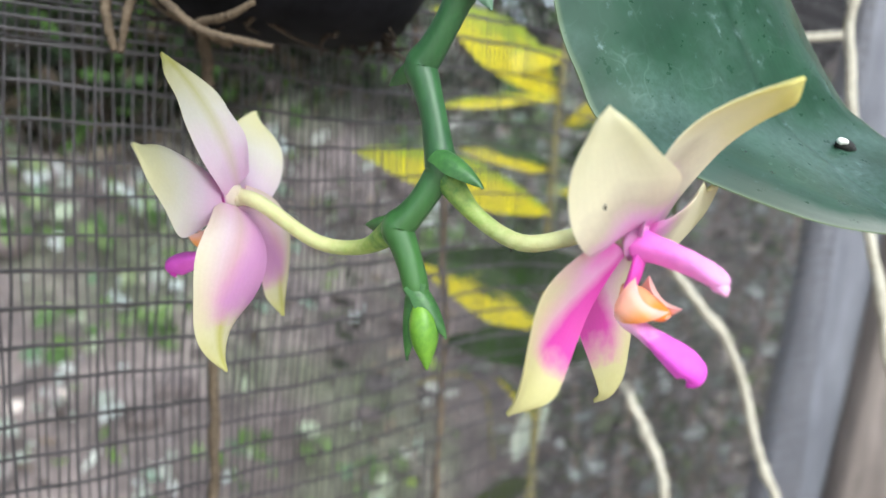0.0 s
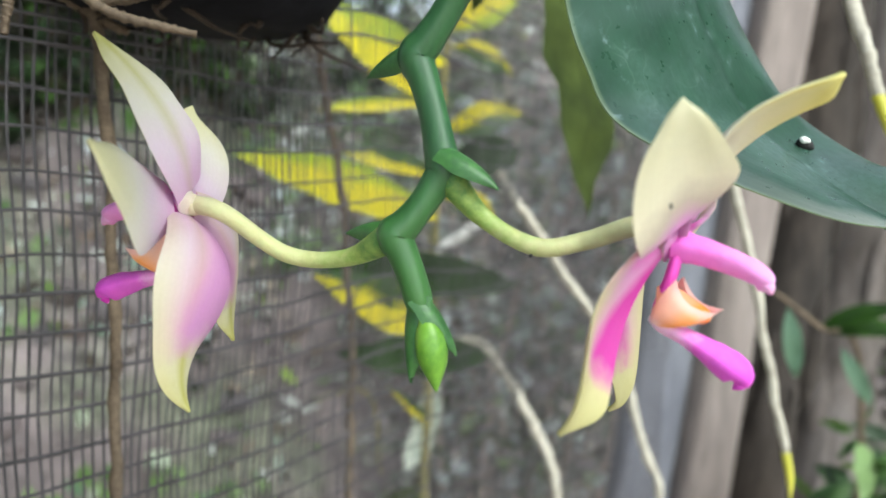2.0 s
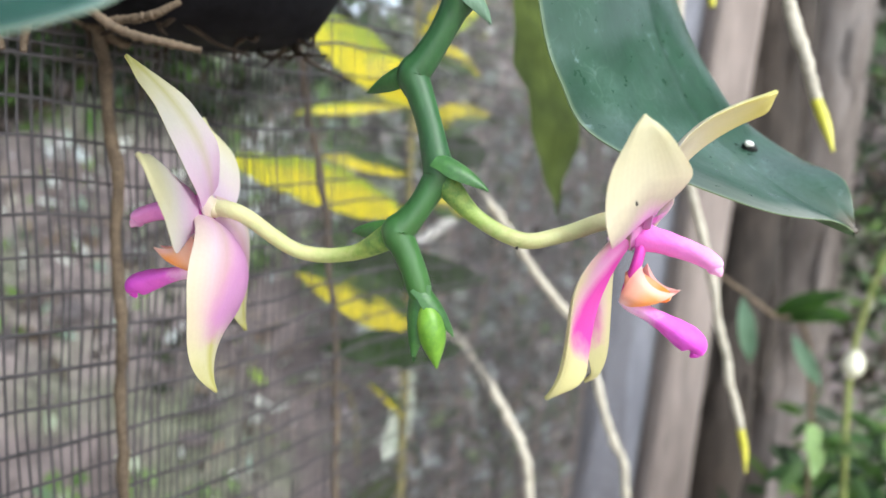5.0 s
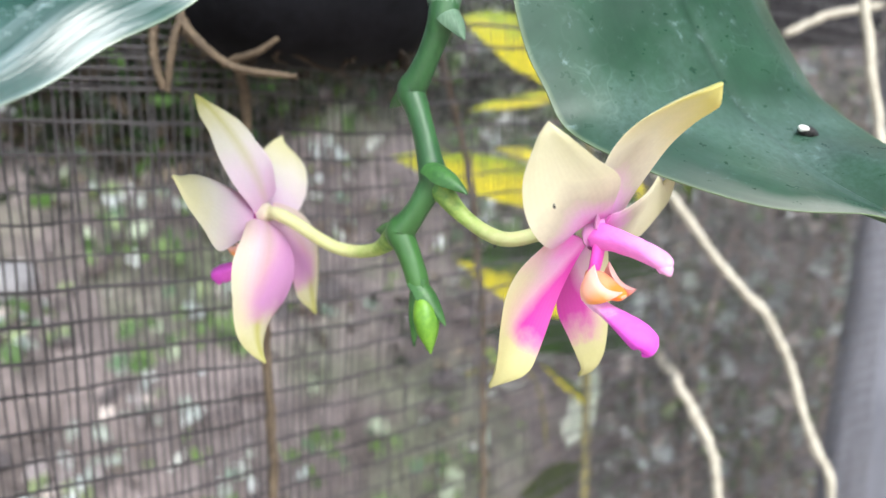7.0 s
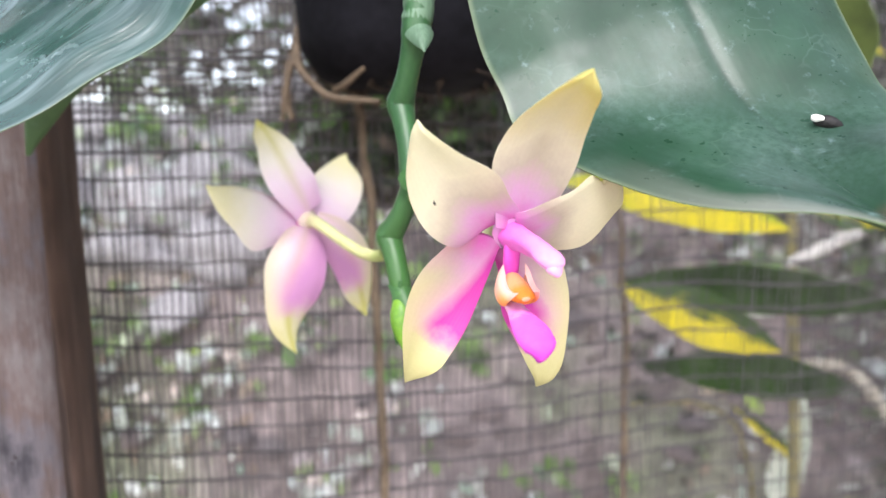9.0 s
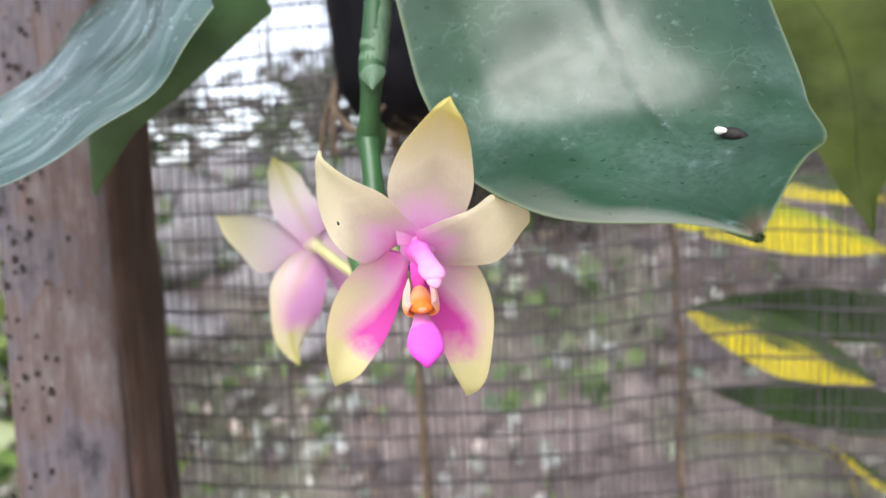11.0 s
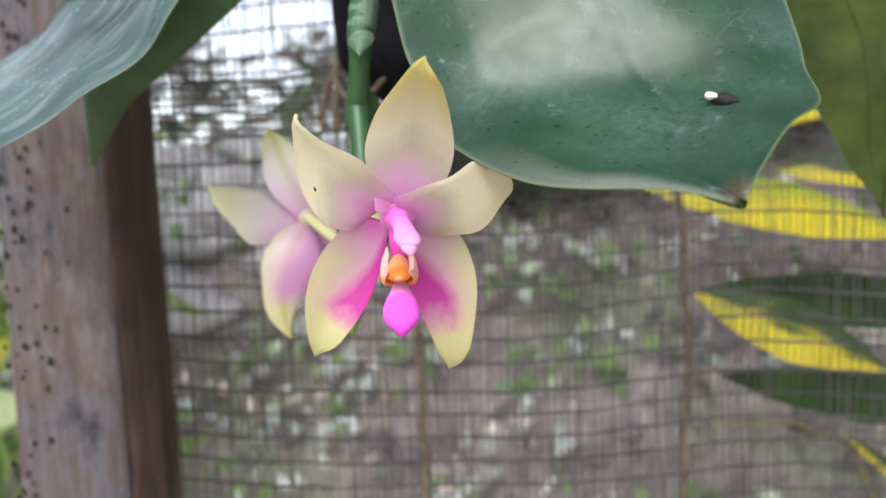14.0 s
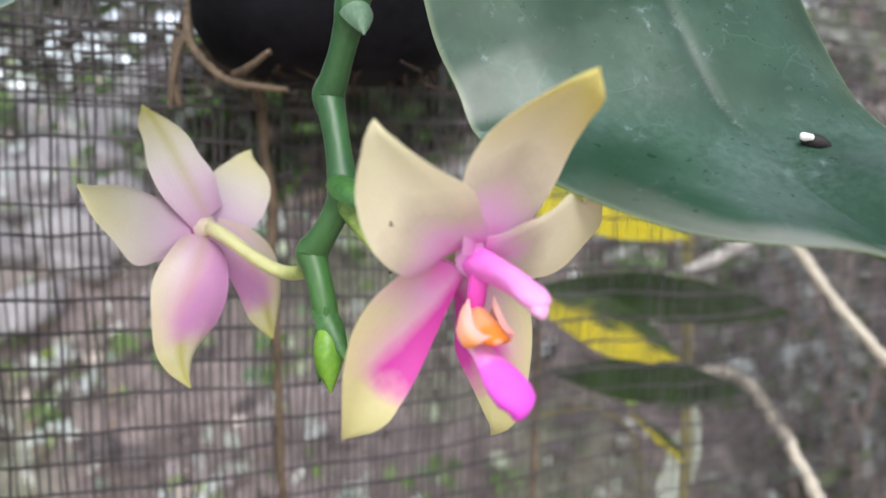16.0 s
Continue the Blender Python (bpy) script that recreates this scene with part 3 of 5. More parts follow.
def island_material(name, stops, rough=0.6, through=0.25, mottle=0.45):
    """Each leaf takes one of the colours."""
    m, b = material(name, rough)
    geo = node(m, "ShaderNodeNewGeometry")
    r = m.node_tree.nodes.new("ShaderNodeValToRGB")
    r.color_ramp.interpolation = "CONSTANT"
    el = r.color_ramp.elements
    while len(el) < len(stops):
        el.new(0.5)
    for e, (p, c) in zip(el, stops):
        e.position, e.color = p, c
    m.node_tree.links.new(geo.outputs["Random Per Island"], r.inputs[0])
    col = mixed(m, mottle, r.outputs[0], ramp(m, noise_at(m, 60, 4), [(0.3, (0.4, 0.4, 0.4, 1)), (0.7, (1, 1, 1, 1))]), "MULTIPLY")
    put(m, b, col, noise_at(m, 150, 3), 0.2, 0.001)
    thin(m, b, col, through)
    return m


M_LITTER = island_material("litter", [(0.0, lin(150, 132, 116)), (0.2, lin(178, 164, 148)), (0.4, lin(196, 192, 180)), (0.50, lin(232, 236, 230)), (0.66, lin(124, 158, 80)), (0.76, lin(176, 200, 184)), (0.86, lin(70, 62, 56)), (0.95, lin(170, 200, 90))], 0.7)
M_HEDGE = island_material("hedge_leaves", [(0.0, lin(46, 74, 40)), (0.3, lin(64, 98, 50)), (0.55, lin(88, 124, 62)), (0.75, lin(110, 140, 74)), (0.9, lin(60, 78, 60))], 0.5, 0.3)
M_PALE = island_material("pale_shrub_leaves", [(0.0, lin(150, 144, 138)), (0.25, lin(178, 172, 168)), (0.45, lin(122, 140, 104)), (0.6, lin(196, 196, 190)), (0.75, lin(104, 98, 90)), (0.88, lin(84, 104, 64))], 0.6, 0.3)
M_THICKET = island_material("thicket_leaves", [(0.0, lin(36, 48, 30)), (0.3, lin(58, 50, 42)), (0.5, lin(50, 74, 40)), (0.7, lin(84, 72, 60)), (0.88, lin(92, 128, 60))], 0.6, 0.2)
M_SAGEHEAP = island_material("sage_leaves", [(0.0, lin(152, 160, 144)), (0.3, lin(188, 190, 180)), (0.5, lin(120, 136, 100)), (0.66, lin(214, 216, 210)), (0.82, lin(168, 150, 144))], 0.6, 0.2)
M_BRIGHT = island_material("pale_fleck", [(0.0, lin(214, 219, 219)), (0.16, lin(190, 200, 200)), (0.36, lin(166, 174, 166)), (0.62, lin(156, 146, 148)), (0.8, lin(146, 162, 116)), (0.92, lin(222, 208, 202))], 0.4, 0.2, 0.15)
M_FRESH = island_material("fresh_leaves", [(0.0, lin(82, 114, 58)), (0.3, lin(108, 138, 74)), (0.6, lin(136, 164, 104)), (0.8, lin(108, 138, 104)), (0.92, lin(186, 198, 172))], 0.5, 0.2)

M_SIDE = island_material("sunny_leaves", [(0.0, lin(96, 140, 52)), (0.25, lin(132, 170, 80)), (0.5, lin(168, 196, 116)), (0.7, lin(190, 206, 160)), (0.85, lin(70, 104, 48)), (0.93, lin(206, 204, 84))], 0.45, 0.4)


def leaf_heap(name, label, category, mat, places, size, seed, face=None):
    """Very many small leaves in one mesh; face: the way that most of them look."""
    rng = random.Random(seed)
    verts, faces = [], []
    for p in places:
        length = rng.uniform(*size)
        w = length * rng.uniform(0.25, 0.45)
        a, e = rng.uniform(0, 2 * math.pi), rng.uniform(-1.0, 0.9)
        d = Vector((math.cos(a) * math.cos(e), math.sin(a) * math.cos(e), math.sin(e)))
        s = d.cross(Vector((rng.gauss(0, 1), rng.gauss(0, 1), rng.gauss(0, 1)))).normalized()
        if face:
            f = (face + Vector((rng.gauss(0, 0.35), rng.gauss(0, 0.35), rng.gauss(0, 0.35)))).normalized()
            d = f.cross(Vector((rng.gauss(0, 1), rng.gauss(0, 1), rng.gauss(0, 1)))).normalized()
            s = d.cross(f).normalized()
            w = length * rng.uniform(0.45, 0.8)
        up = s.cross(d)
        b = len(verts)
        p = Vector(p)
        verts += [p, p + d * length * 0.3 - s * w * 0.45 + up * w * 0.12, p + d * length * 0.3 + s * w * 0.45 + up * w * 0.12, p + d * length * 0.65 - s * w * 0.4 + up * w * 0.1, p + d * length * 0.65 + s * w * 0.4 + up * w * 0.1, p + d * length - up * w * 0.2,
                  p + d * length * 0.33, p + d * length * 0.66 - up * w * 0.04]
        faces += [(b, b + 6, b + 1), (b, b + 2, b + 6), (b + 1, b + 6, b + 7, b + 3), (b + 6, b + 2, b + 4, b + 7), (b + 3, b + 7, b + 5), (b + 7, b + 4, b + 5)]
    me = bpy.data.meshes.new(name)
    me.from_pydata([tuple(v) for v in verts], [], faces)
    me.materials.append(mat)
    me.polygons.foreach_set("use_smooth", [True] * len(me.polygons))
    return tagged(new(name, me), label, category, kind="stuff")


def undergrowth():
    rng = random.Random(11)
    places = []
    for _ in range(9000):
        u, k = rng.uniform(-1.1, 1.6), 0.76 - 0.5 * rng.random() ** 1.4
        if noise.noise(Vector((u * 5, k * 8, 2))) + 0.8 * (k - 0.5) > -0.02:
            places.append(bank_point(u, k) + NET_N * rng.uniform(0.004, 0.02))
    white, fresh = [], []
    for j in range(720):
        u, k = rng.uniform(-0.9, 1.2), 0.75 - 0.48 * rng.random() ** 1.3
        if j > 400:
            u, k = rng.uniform(0.78, 1.3), rng.uniform(0.26, 0.72)
        elif j > 330:
            u, k = rng.uniform(-0.6, 0.1), rng.uniform(0.50, 0.76)
        elif j > 308:
            u, k = rng.uniform(-0.25, 0.42), rng.uniform(0.28, 0.62)
        if noise.noise(Vector((u * 4, k * 7, 6))) < -0.12 or (0.12 < u < 0.78 and k > 0.52 and j % 4) or (0.3 < u < 0.7 and j % 2):
            continue
        c = bank_point(u, k) + NET_N * 0.05
        spread = rng.uniform(0.012, 0.045)
        heap = white if rng.random() < 0.60 else fresh
        heap += [c + NET_D * rng.gauss(0, spread) + NET_N * rng.gauss(0, 0.01) + Vector((0, 0, rng.gauss(0, spread * 0.6))) for _ in range(rng.randint(4, 16))]
    toward = NET_N + Vector((0.1, -0.1, 0.6))
    # pale flecks imitate the bright sky gaps and glints behind the net
    leaf_heap("white_flecks", "pale flecks on the bank, standing in for sky gaps and glints", "blossoms", M_BRIGHT, white, (0.008, 0.030), 15, toward)
    leaf_heap("fresh_sprouts", "fresh bright green sprouts on the bank", "sprouts", M_FRESH, fresh, (0.014, 0.036), 16, toward)
    leaf_heap("leaf_litter", "pale and brown fallen leaves on the earth bank", "leaf litter", M_LITTER, places, (0.012, 0.040), 5)
    places = []
    for _ in range(60):
        u = rng.uniform(0.30, 1.9)
        top = bank_point(u, 0.74)
        c = top + NET_N * rng.uniform(-0.25, 0.05) + Vector((0, 0, rng.uniform(0.0, 0.45)))
        places += [c + Vector((rng.gauss(0, 0.07), rng.gauss(0, 0.07), rng.gauss(0, 0.06))) for _ in range(60)]
    leaf_heap("hedge", "dark green leafy shrubs along the bank", "hedge", M_HEDGE, places, (0.03, 0.07), 6)
    places = []
    for _ in range(42):
        u = rng.uniform(-1.4, 0.45)
        c = bank_point(u, 0.74) + NET_N * rng.uniform(-0.6, 0.0) + Vector((0, 0, rng.uniform(-0.05, 0.5)))
        places += [c + Vector((rng.gauss(0, 0.06), rng.gauss(0, 0.06), rng.gauss(0, 0.05))) for _ in range(34)]
    more = random.Random(77)
    for _ in range(14):
        c = bank_point(more.uniform(-0.7, 0.35), 0.74) + NET_N * more.uniform(-0.7, -0.2) + Vector((0, 0, more.uniform(-0.05, 0.30)))
        places += [c + Vector((more.gauss(0, 0.07), more.gauss(0, 0.07), more.gauss(0, 0.06))) for _ in range(40)]
    leaf_heap("far_shrubs", "light green loose shrubs behind the bank", "shrub", M_PALE, places, (0.05, 0.11), 7)
    places = []
    for _ in range(260):
        u, k = rng.uniform(0.82, 1.5), rng.uniform(0.24, 0.70)
        c = bank_point(u, k) + NET_N * rng.uniform(0.0, 0.06)
        places += [c + Vector((rng.gauss(0, 0.03), rng.gauss(0, 0.03), rng.gauss(0, 0.03))) for _ in range(16)]
    leaf_heap("pale_groundcover", "pale grey-green plants creeping over the bank", "groundcover", M_SAGEHEAP, places, (0.02, 0.05), 13)
    places = []
    for _ in range(26):
        u, k = rng.uniform(-0.5, 0.9), rng.uniform(0.42, 0.60)
        c = bank_point(u, k)
        places += [c + Vector((rng.gauss(0, 0.022), rng.gauss(0, 0.022), abs(rng.gauss(0, 0.02)))) for _ in range(12)]
    leaf_heap("seedlings", "fresh green seedlings on the bank", "seedlings", M_FRESH, places, (0.016, 0.036), 8)
    places = []
    for _ in range(90):
        u = rng.uniform(0.12, 1.1)
        c = bank_point(u, rng.uniform(0.54, 0.74) if u > 0.3 else rng.uniform(0.5, 0.66)) + Vector((0, 0, rng.uniform(0.0, 0.1)))
        places += [c + Vector((rng.gauss(0, 0.05), rng.gauss(0, 0.05), rng.gauss(0, 0.03))) for _ in range(30)]
    for _ in range(110):
        u = rng.uniform(0.12, 0.78)
        c = bank_point(u, rng.uniform(0.55, 0.74)) + NET_N * 0.04
        clump = [c + Vector((rng.gauss(0, 0.05), rng.gauss(0, 0.05), rng.gauss(0, 0.03))) for _ in range(30)]
        places += clump if u < 0.45 else clump[:8]
    for j in range(9):
        c = bank_point(rng.uniform(0.38, 0.62), rng.uniform(0.22, 0.46)) + NET_N * 0.05
        clump = [c + Vector((rng.gauss(0, 0.04), rng.gauss(0, 0.04), rng.gauss(0, 0.03))) for _ in range(20)]
        places += clump if j % 3 == 0 else []
    for _ in range(210):
        c = Vector((rng.uniform(0.74, 1.6), rng.uniform(0.55, 1.75), rng.uniform(0.75, 2.15)))
        places += [c + Vector((rng.gauss(0, 0.07), rng.gauss(0, 0.07), rng.gauss(0, 0.07))) for _ in range(40)]
    leaf_heap("dark_thicket", "shaded dark green and brown thicket", "thicket", M_THICKET, places, (0.025, 0.06), 12)
    places = [Vector((-0.82, 0.16, 1.40)) + Vector((rng.gauss(0, 0.10), rng.gauss(0, 0.10), rng.gauss(0, 0.22))) for _ in range(640)]
    places += [Vector((-0.66, 0.10, 1.20)) + Vector((rng.gauss(0, 0.08), rng.gauss(0, 0.08), rng.gauss(0, 0.16))) for _ in range(260)]
    leaf_heap("side_shrub", "bright green leafy shrub behind the fence post", "shrub", M_SIDE, places, (0.035, 0.085), 9)


undergrowth()


# ---- posts ----
def post(name, label, at, size, turn, mats, z0, z1, lean=(0, 0), holes=0, seed=1):
    """A squared post of weathered timber with worn, uneven edges; slots: face, side."""
    ob = thing(name, label, "post", (at[0], at[1], z0))
    bm = bmesh.new()
    w, d = size
    n, rows = 10, 60
    loop = []
    for k in range(4):
        corners = [(-w / 2, -d / 2), (w / 2, -d / 2), (w / 2, d / 2), (-w / 2, d / 2)]
        a, b = Vector(corners[k]), Vector(corners[(k + 1) % 4])
        for i in range(n):
            loop.append((a.lerp(b, i / n), k))
    rings = []
    for j in range(rows + 1):
        z = (z1 - z0) * j / rows
        ring = []
        for q, k in loop:
            p = Vector((q.x, q.y, z))
            near = min((q - Vector(c)).length for c in [(-w / 2, -d / 2), (w / 2, -d / 2), (w / 2, d / 2), (-w / 2, d / 2)])
            inn = max(0.0, 1 - near / 0.008) * 0.003
            p.x *= 1 - inn / (w / 2)
            p.y *= 1 - inn / (d / 2)
            g = noise.noise(Vector((q.x * 70, q.y * 70, z * 6 + seed))) * 0.0016 + noise.noise(Vector((q.x * 12, q.y * 12, z * 3 + seed))) * 0.003
            p += Vector((q.x, q.y, 0)).normalized() * g
            p += Vector((lean[0] * z, lean[1] * z, 0))
            ring.append(bm.verts.new(p))
        rings.append(ring)
    m = len(loop)
    for j in range(rows):
        for i in range(m):
            f = bm.faces.new((rings[j][i], rings[j][(i + 1) % m], rings[j + 1][(i + 1) % m], rings[j + 1][i]))
            f.material_index = 1 if loop[i][1] in (1, 3) else 0
    bm.faces.new(rings[-1])
    body = part("timber", bm, mats, ob)
    if holes:
        rng = random.Random(seed)
        for _ in range(holes):
            bm = bmesh.new()
            x = -w / 2 + abs(rng.gauss(0.004, 0.009)) + 0.002
            zz = rng.uniform(1.1, 1.5) - z0
            r = rng.uniform(0.0004, 0.0010) * rng.uniform(0.7, 1.3)
            q = Vector((x, -d / 2))
            g = noise.noise(Vector((q.x * 70, q.y * 70, zz * 6 + seed))) * 0.0016 + noise.noise(Vector((q.x * 12, q.y * 12, zz * 3 + seed))) * 0.003
            q += q.normalized() * g
            c = Vector((q.x + lean[0] * zz, q.y - 0.0005 + lean[1] * zz, zz))
            vs = [bm.verts.new(c + Vector((math.cos(a) * r, noise.noise(c * 50) * 0.0002, math.sin(a) * r * rng.uniform(0.8, 1.9)))) for a in [2 * math.pi * k / 7 for k in range(7)]]
            bm.faces.new(vs)
            part("worm_hole", bm, M_HOLE, body)
    ob.rotation_euler = (0, 0, radians(turn))
    return ob


# face to the camera's side, brown side to the net
post("fence_post", "weathered grey and brown square timber fence post", (-0.1322, 0.1107), (0.0395, 0.0555), 49.5, (M_POST_GREY, M_POST_BROWN), 0.0, 2.0, (0.0, 0.0), 260)


# ---- shade net ----
def shade_net():
    ob = thing("shade_net", "sagging black knitted shade net with wavy rows", "net", (0, 0, 0))
    bm = bmesh.new()
    rng = random.Random(7)
    def at(u, z):
        sag = 0.010 * math.sin(u * 9 + 0.6) * math.sin((z - 1.0) * 5) + 0.004 * noise.noise(Vector((u * 14, z * 14, 0)))
        return NET_O + NET_D * u + NET_N * sag + Vector((0, 0, z))
    def ribbon(pts, half, thick):
        prev = None
        for p, side in pts:
            ring = [bm.verts.new(p + side * half + NET_N * thick), bm.verts.new(p - side * half + NET_N * thick), bm.verts.new(p - side * half - NET_N * thick), bm.verts.new(p + side * half - NET_N * thick)]
            if prev:
                for k in range(4):
                    bm.faces.new((prev[k], prev[(k + 1) % 4], ring[(k + 1) % 4], ring[k]))
            prev = ring
    z0, z1, u1 = 1.02, 1.72, 0.60
    u = -0.055
    while u < u1:
        ph, amp = rng.uniform(0, 9), rng.uniform(0.0002, 0.0007)
        ribbon([(at(u + amp * math.sin(z0 * 60 + ph + k * 0.9) + 0.002 * noise.noise(Vector((u * 5, k * 0.06, 3))), z0 + (z1 - z0) * k / 70), NET_D) for k in range(71)], rng.uniform(0.00024, 0.00046), 0.00006)
        u += rng.uniform(0.0023, 0.0030)
    weft = bmesh.new()
    warp, bm = bm, weft
    z = z0
    while z < z1:
        ph = rng.uniform(0, 1)
        ribbon([(at(q, z + 0.0050 * noise.noise(Vector((q * 11, z * 4, 5))) + 0.0009 * noise.noise(Vector((q * 60, z * 30, 2)))), Vector((0, 0, 1))) for q in [-0.055 + (u1 + 0.055) * k / 220 for k in range(221)]], rng.uniform(0.00038, 0.00070), 0.0001)
        z += rng.uniform(0.0092, 0.0122)
    for k in range(9):
        zz = 1.4455 + k * 0.0032
        ribbon([(at(q, zz + 0.002 * noise.noise(Vector((q * 20, zz * 9, 5)))) + NET_N * 0.002, Vector((0, 0, 1))) for q in [-0.055 + 0.145 * j / 50 for j in range(51)]], 0.0004, 0.0003)
    part("warp_threads", warp, M_NET, ob)
    part("weft_threads", weft, M_NET, ob)


shade_net()

# ---- the orchid ----
orchid = thing("orchid", "flowering orchid with zigzag green spike, broad leaves and two cream-pink flowers", "orchid", (0.0122, 0.1254, 1.4533))
OFF = -Vector(orchid.location)


def opart(name, bm, mats, parent=None, label=""):
    """A part of the orchid given in world places."""
    bmesh.ops.translate(bm, vec=OFF, verts=bm.verts[:])
    return part(name, bm, mats, parent or orchid, label)


S00, S0, S1, S2, SB = (0.0122, 0.1254, 1.4545), (0.0050, 0.1293, 1.4402), (0.0101, 0.1258, 1.4222), (0.0029, 0.1262, 1.4112), (0.0080, 0.1235, 1.3980)


def flower_spike():
    bm = bmesh.new()
    pts = [(0.0125, 0.1300, 1.56), (0.0135, 0.1290, 1.49), S00, S0, S1, S2, SB]
    dense, radii = [], []
    for a, b in zip(pts, pts[1:]):
        a, b = Vector(a), Vector(b)
        for k, (t, r) in enumerate(((0.0, 0.0031), (0.2, 0.0026), (0.5, 0.0024), (0.8, 0.0027))):
            bow = (b - a).cross(Vector((0.6, 0.8, 0))).normalized() * 0.0006 * math.sin(math.pi * t)
            dense.append(a.lerp(b, t) + bow)
            radii.append(r)
    dense.append(Vector(SB))
    radii[-1] = 0.0023
    radii.append(0.0014)
    tube(bm, dense, radii, 18, 150)
    return opart("flower_spike", bm, M_STEM, None, "zigzag glossy green flower spike")


spike = flower_spike()


def bract(base, tip, width, facing, mat=None, label=""):
    l, c, r = leaf_curves(base, tip, width, facing, 0.0008, 0, -0.7, 0.3, 6, 0.9)
    opart("bract", blade(l, c, r, 0.0006, 8, 12), (mat or M_BRACT, mat or M_BRACT), spike, label)


bract((0.0098, 0.1242, 1.4258), (0.0178, 0.1192, 1.4198), 0.0056, (0.4, -0.6, 0.7))
bract((0.0030, 0.1280, 1.4125), (-0.0045, 0.1359, 1.4101), 0.0050, (-0.3, -0.6, 0.7))
bract((0.0050, 0.1300, 1.4425), (-0.0021, 0.1404, 1.4372), 0.0062, (-0.5, -0.5, 0.6))
bract((0.0128, 0.1250, 1.4570), (0.0168, 0.1212, 1.4490), 0.0060, (0.5, -0.6, 0.5), M_SHEATH, "pale tip of the sheath")
sheath = bmesh.new()
tube(sheath, [(0.0134, 0.1290, 1.4790), (0.0134, 0.1284, 1.4720), (0.0129, 0.1270, 1.4640), (0.0123, 0.1256, 1.4560)], [0.0027, 0.0029, 0.0031, 0.0033], 18, 30, 1.0, False, 0.12, 6)
opart("sheath", sheath, M_SHEATH, spike, "pale grey-green papery sheath round the stem")
bract((0.0074, 0.1232, 1.4022), (0.0133, 0.1207, 1.3930), 0.0052, (0.6, -0.5, 0.6))
bract((0.0062, 0.1236, 1.4020), (0.0066, 0.1226, 1.3878), 0.0060, (-0.9, -0.4, 0.1))


def bud():
    bm = bmesh.new()
    tube(bm, [(0.0082, 0.1224, 1.3985), (0.0090, 0.1215, 1.3955), (0.0097, 0.1208, 1.3918), (0.0104, 0.1201, 1.3871)], [0.0014, 0.0025, 0.0023, 0.0002], 16, 24)
    opart("bud", bm, M_BUD, None, "small green closed flower bud")


bud()


def bezier(P, t):
    a, b, c, d = P
    return a * (1 - t) ** 3 + b * 3 * (1 - t) ** 2 * t + c * 3 * (1 - t) * t * t + d * t ** 3


def tepal(W, spine, normal, roll, wide_left, wide_right, cup, fold):
    """Edge and middle curves of a sepal or petal. spine: four control points, roll: degrees about it at base and tip."""
    P = [Vector(q) for q in spine]
    nn = Vector(normal).normalized()
    fine = [bezier(P, k / 80) for k in range(81)]
    run = [0.0]
    for p, q in zip(fine, fine[1:]):
        run.append(run[-1] + (q - p).length)
    left, mid, right = [], [], []
    n = 14
    for i in range(n + 1):
        want = run[-1] * i / n
        k = max(j for j in range(81) if run[j] <= want + 1e-9)
        t = (k + ((want - run[k]) / (run[k + 1] - run[k]) if k < 80 else 0.0)) / 80
        d = (bezier(P, min(t + 0.01, 1)) - bezier(P, max(t - 0.01, 0))).normalized()
        s = d.cross(nn).normalized()
        o = s.cross(d)
        a = radians(roll[0] + (roll[1] - roll[0]) * t)
        sd, oo = s * math.cos(a) + o * math.sin(a), o * math.cos(a) - s * math.sin(a)
        wl, wr = (max(spline([(q, 0, 0) for q in (*w, 0)], t).x, 0.12) for w in (wide_left, wide_right))
        p = bezier(P, t)
        left.append(W(*(p - sd * wl + oo * cup[0] * wl)))
        mid.append(W(*(p - oo * fold * (wl + wr) * 0.5)))
        right.append(W(*(p + sd * wr + oo * cup[1] * wr)))
    return left, mid, right


def keeled(W, stations, sides=20, along=40):
    """A fleshy lobe, rounded above and keeled below; stations: place, half width, height above and depth below it."""
    bm = bmesh.new()
    uv = bm.loops.layers.uv.verify()
    rings = []
    for i in range(along + 1):
        t = i / along
        p, q = (spline([c[0] for c in stations], x) for x in (max(t - 0.02, 0), min(t + 0.02, 1)))
        d = (q - p).normalized()
        c = spline([c[0] for c in stations], t)
        w, top, low = (max(spline([(c[k], 0, 0) for c in stations], t).x, 0.05) for k in (1, 2, 3))
        side = Vector((1, 0, 0))
        up = side.cross(d).normalized() * -1
        if up.y < 0:
            up = -up
        ring = []
        for k in range(sides):
            a = 2 * math.pi * k / sides
            y = math.sin(a)
            x = math.cos(a) * (1 - 0.28 * max(0.0, -y))
            v = c + side * w * x + up * (top * y if y > 0 else low * y)
            v += Vector((noise.noise(v * 0.6), noise.noise(v * 0.6 + Vector((5, 0, 0))), 0)) * 0.12
            ring.append(bm.verts.new(W(*v)))
        rings.append(ring)
    for i in range(along):
        for k in range(sides):
            f = bm.faces.new((rings[i][k], rings[i][(k + 1) % sides], rings[i + 1][(k + 1) % sides], rings[i + 1][k]))
            for loop, (a, b) in zip(f.loops, ((k, i), (k + 1, i), (k + 1, i + 1), (k, i + 1))):
                loop[uv].uv = (a / sides, b / along)
    for ring in (rings[0][::-1], rings[-1]):
        bm.faces.new(ring)
    bmesh.ops.recalc_face_normals(bm, faces=bm.faces[:])
    return bm


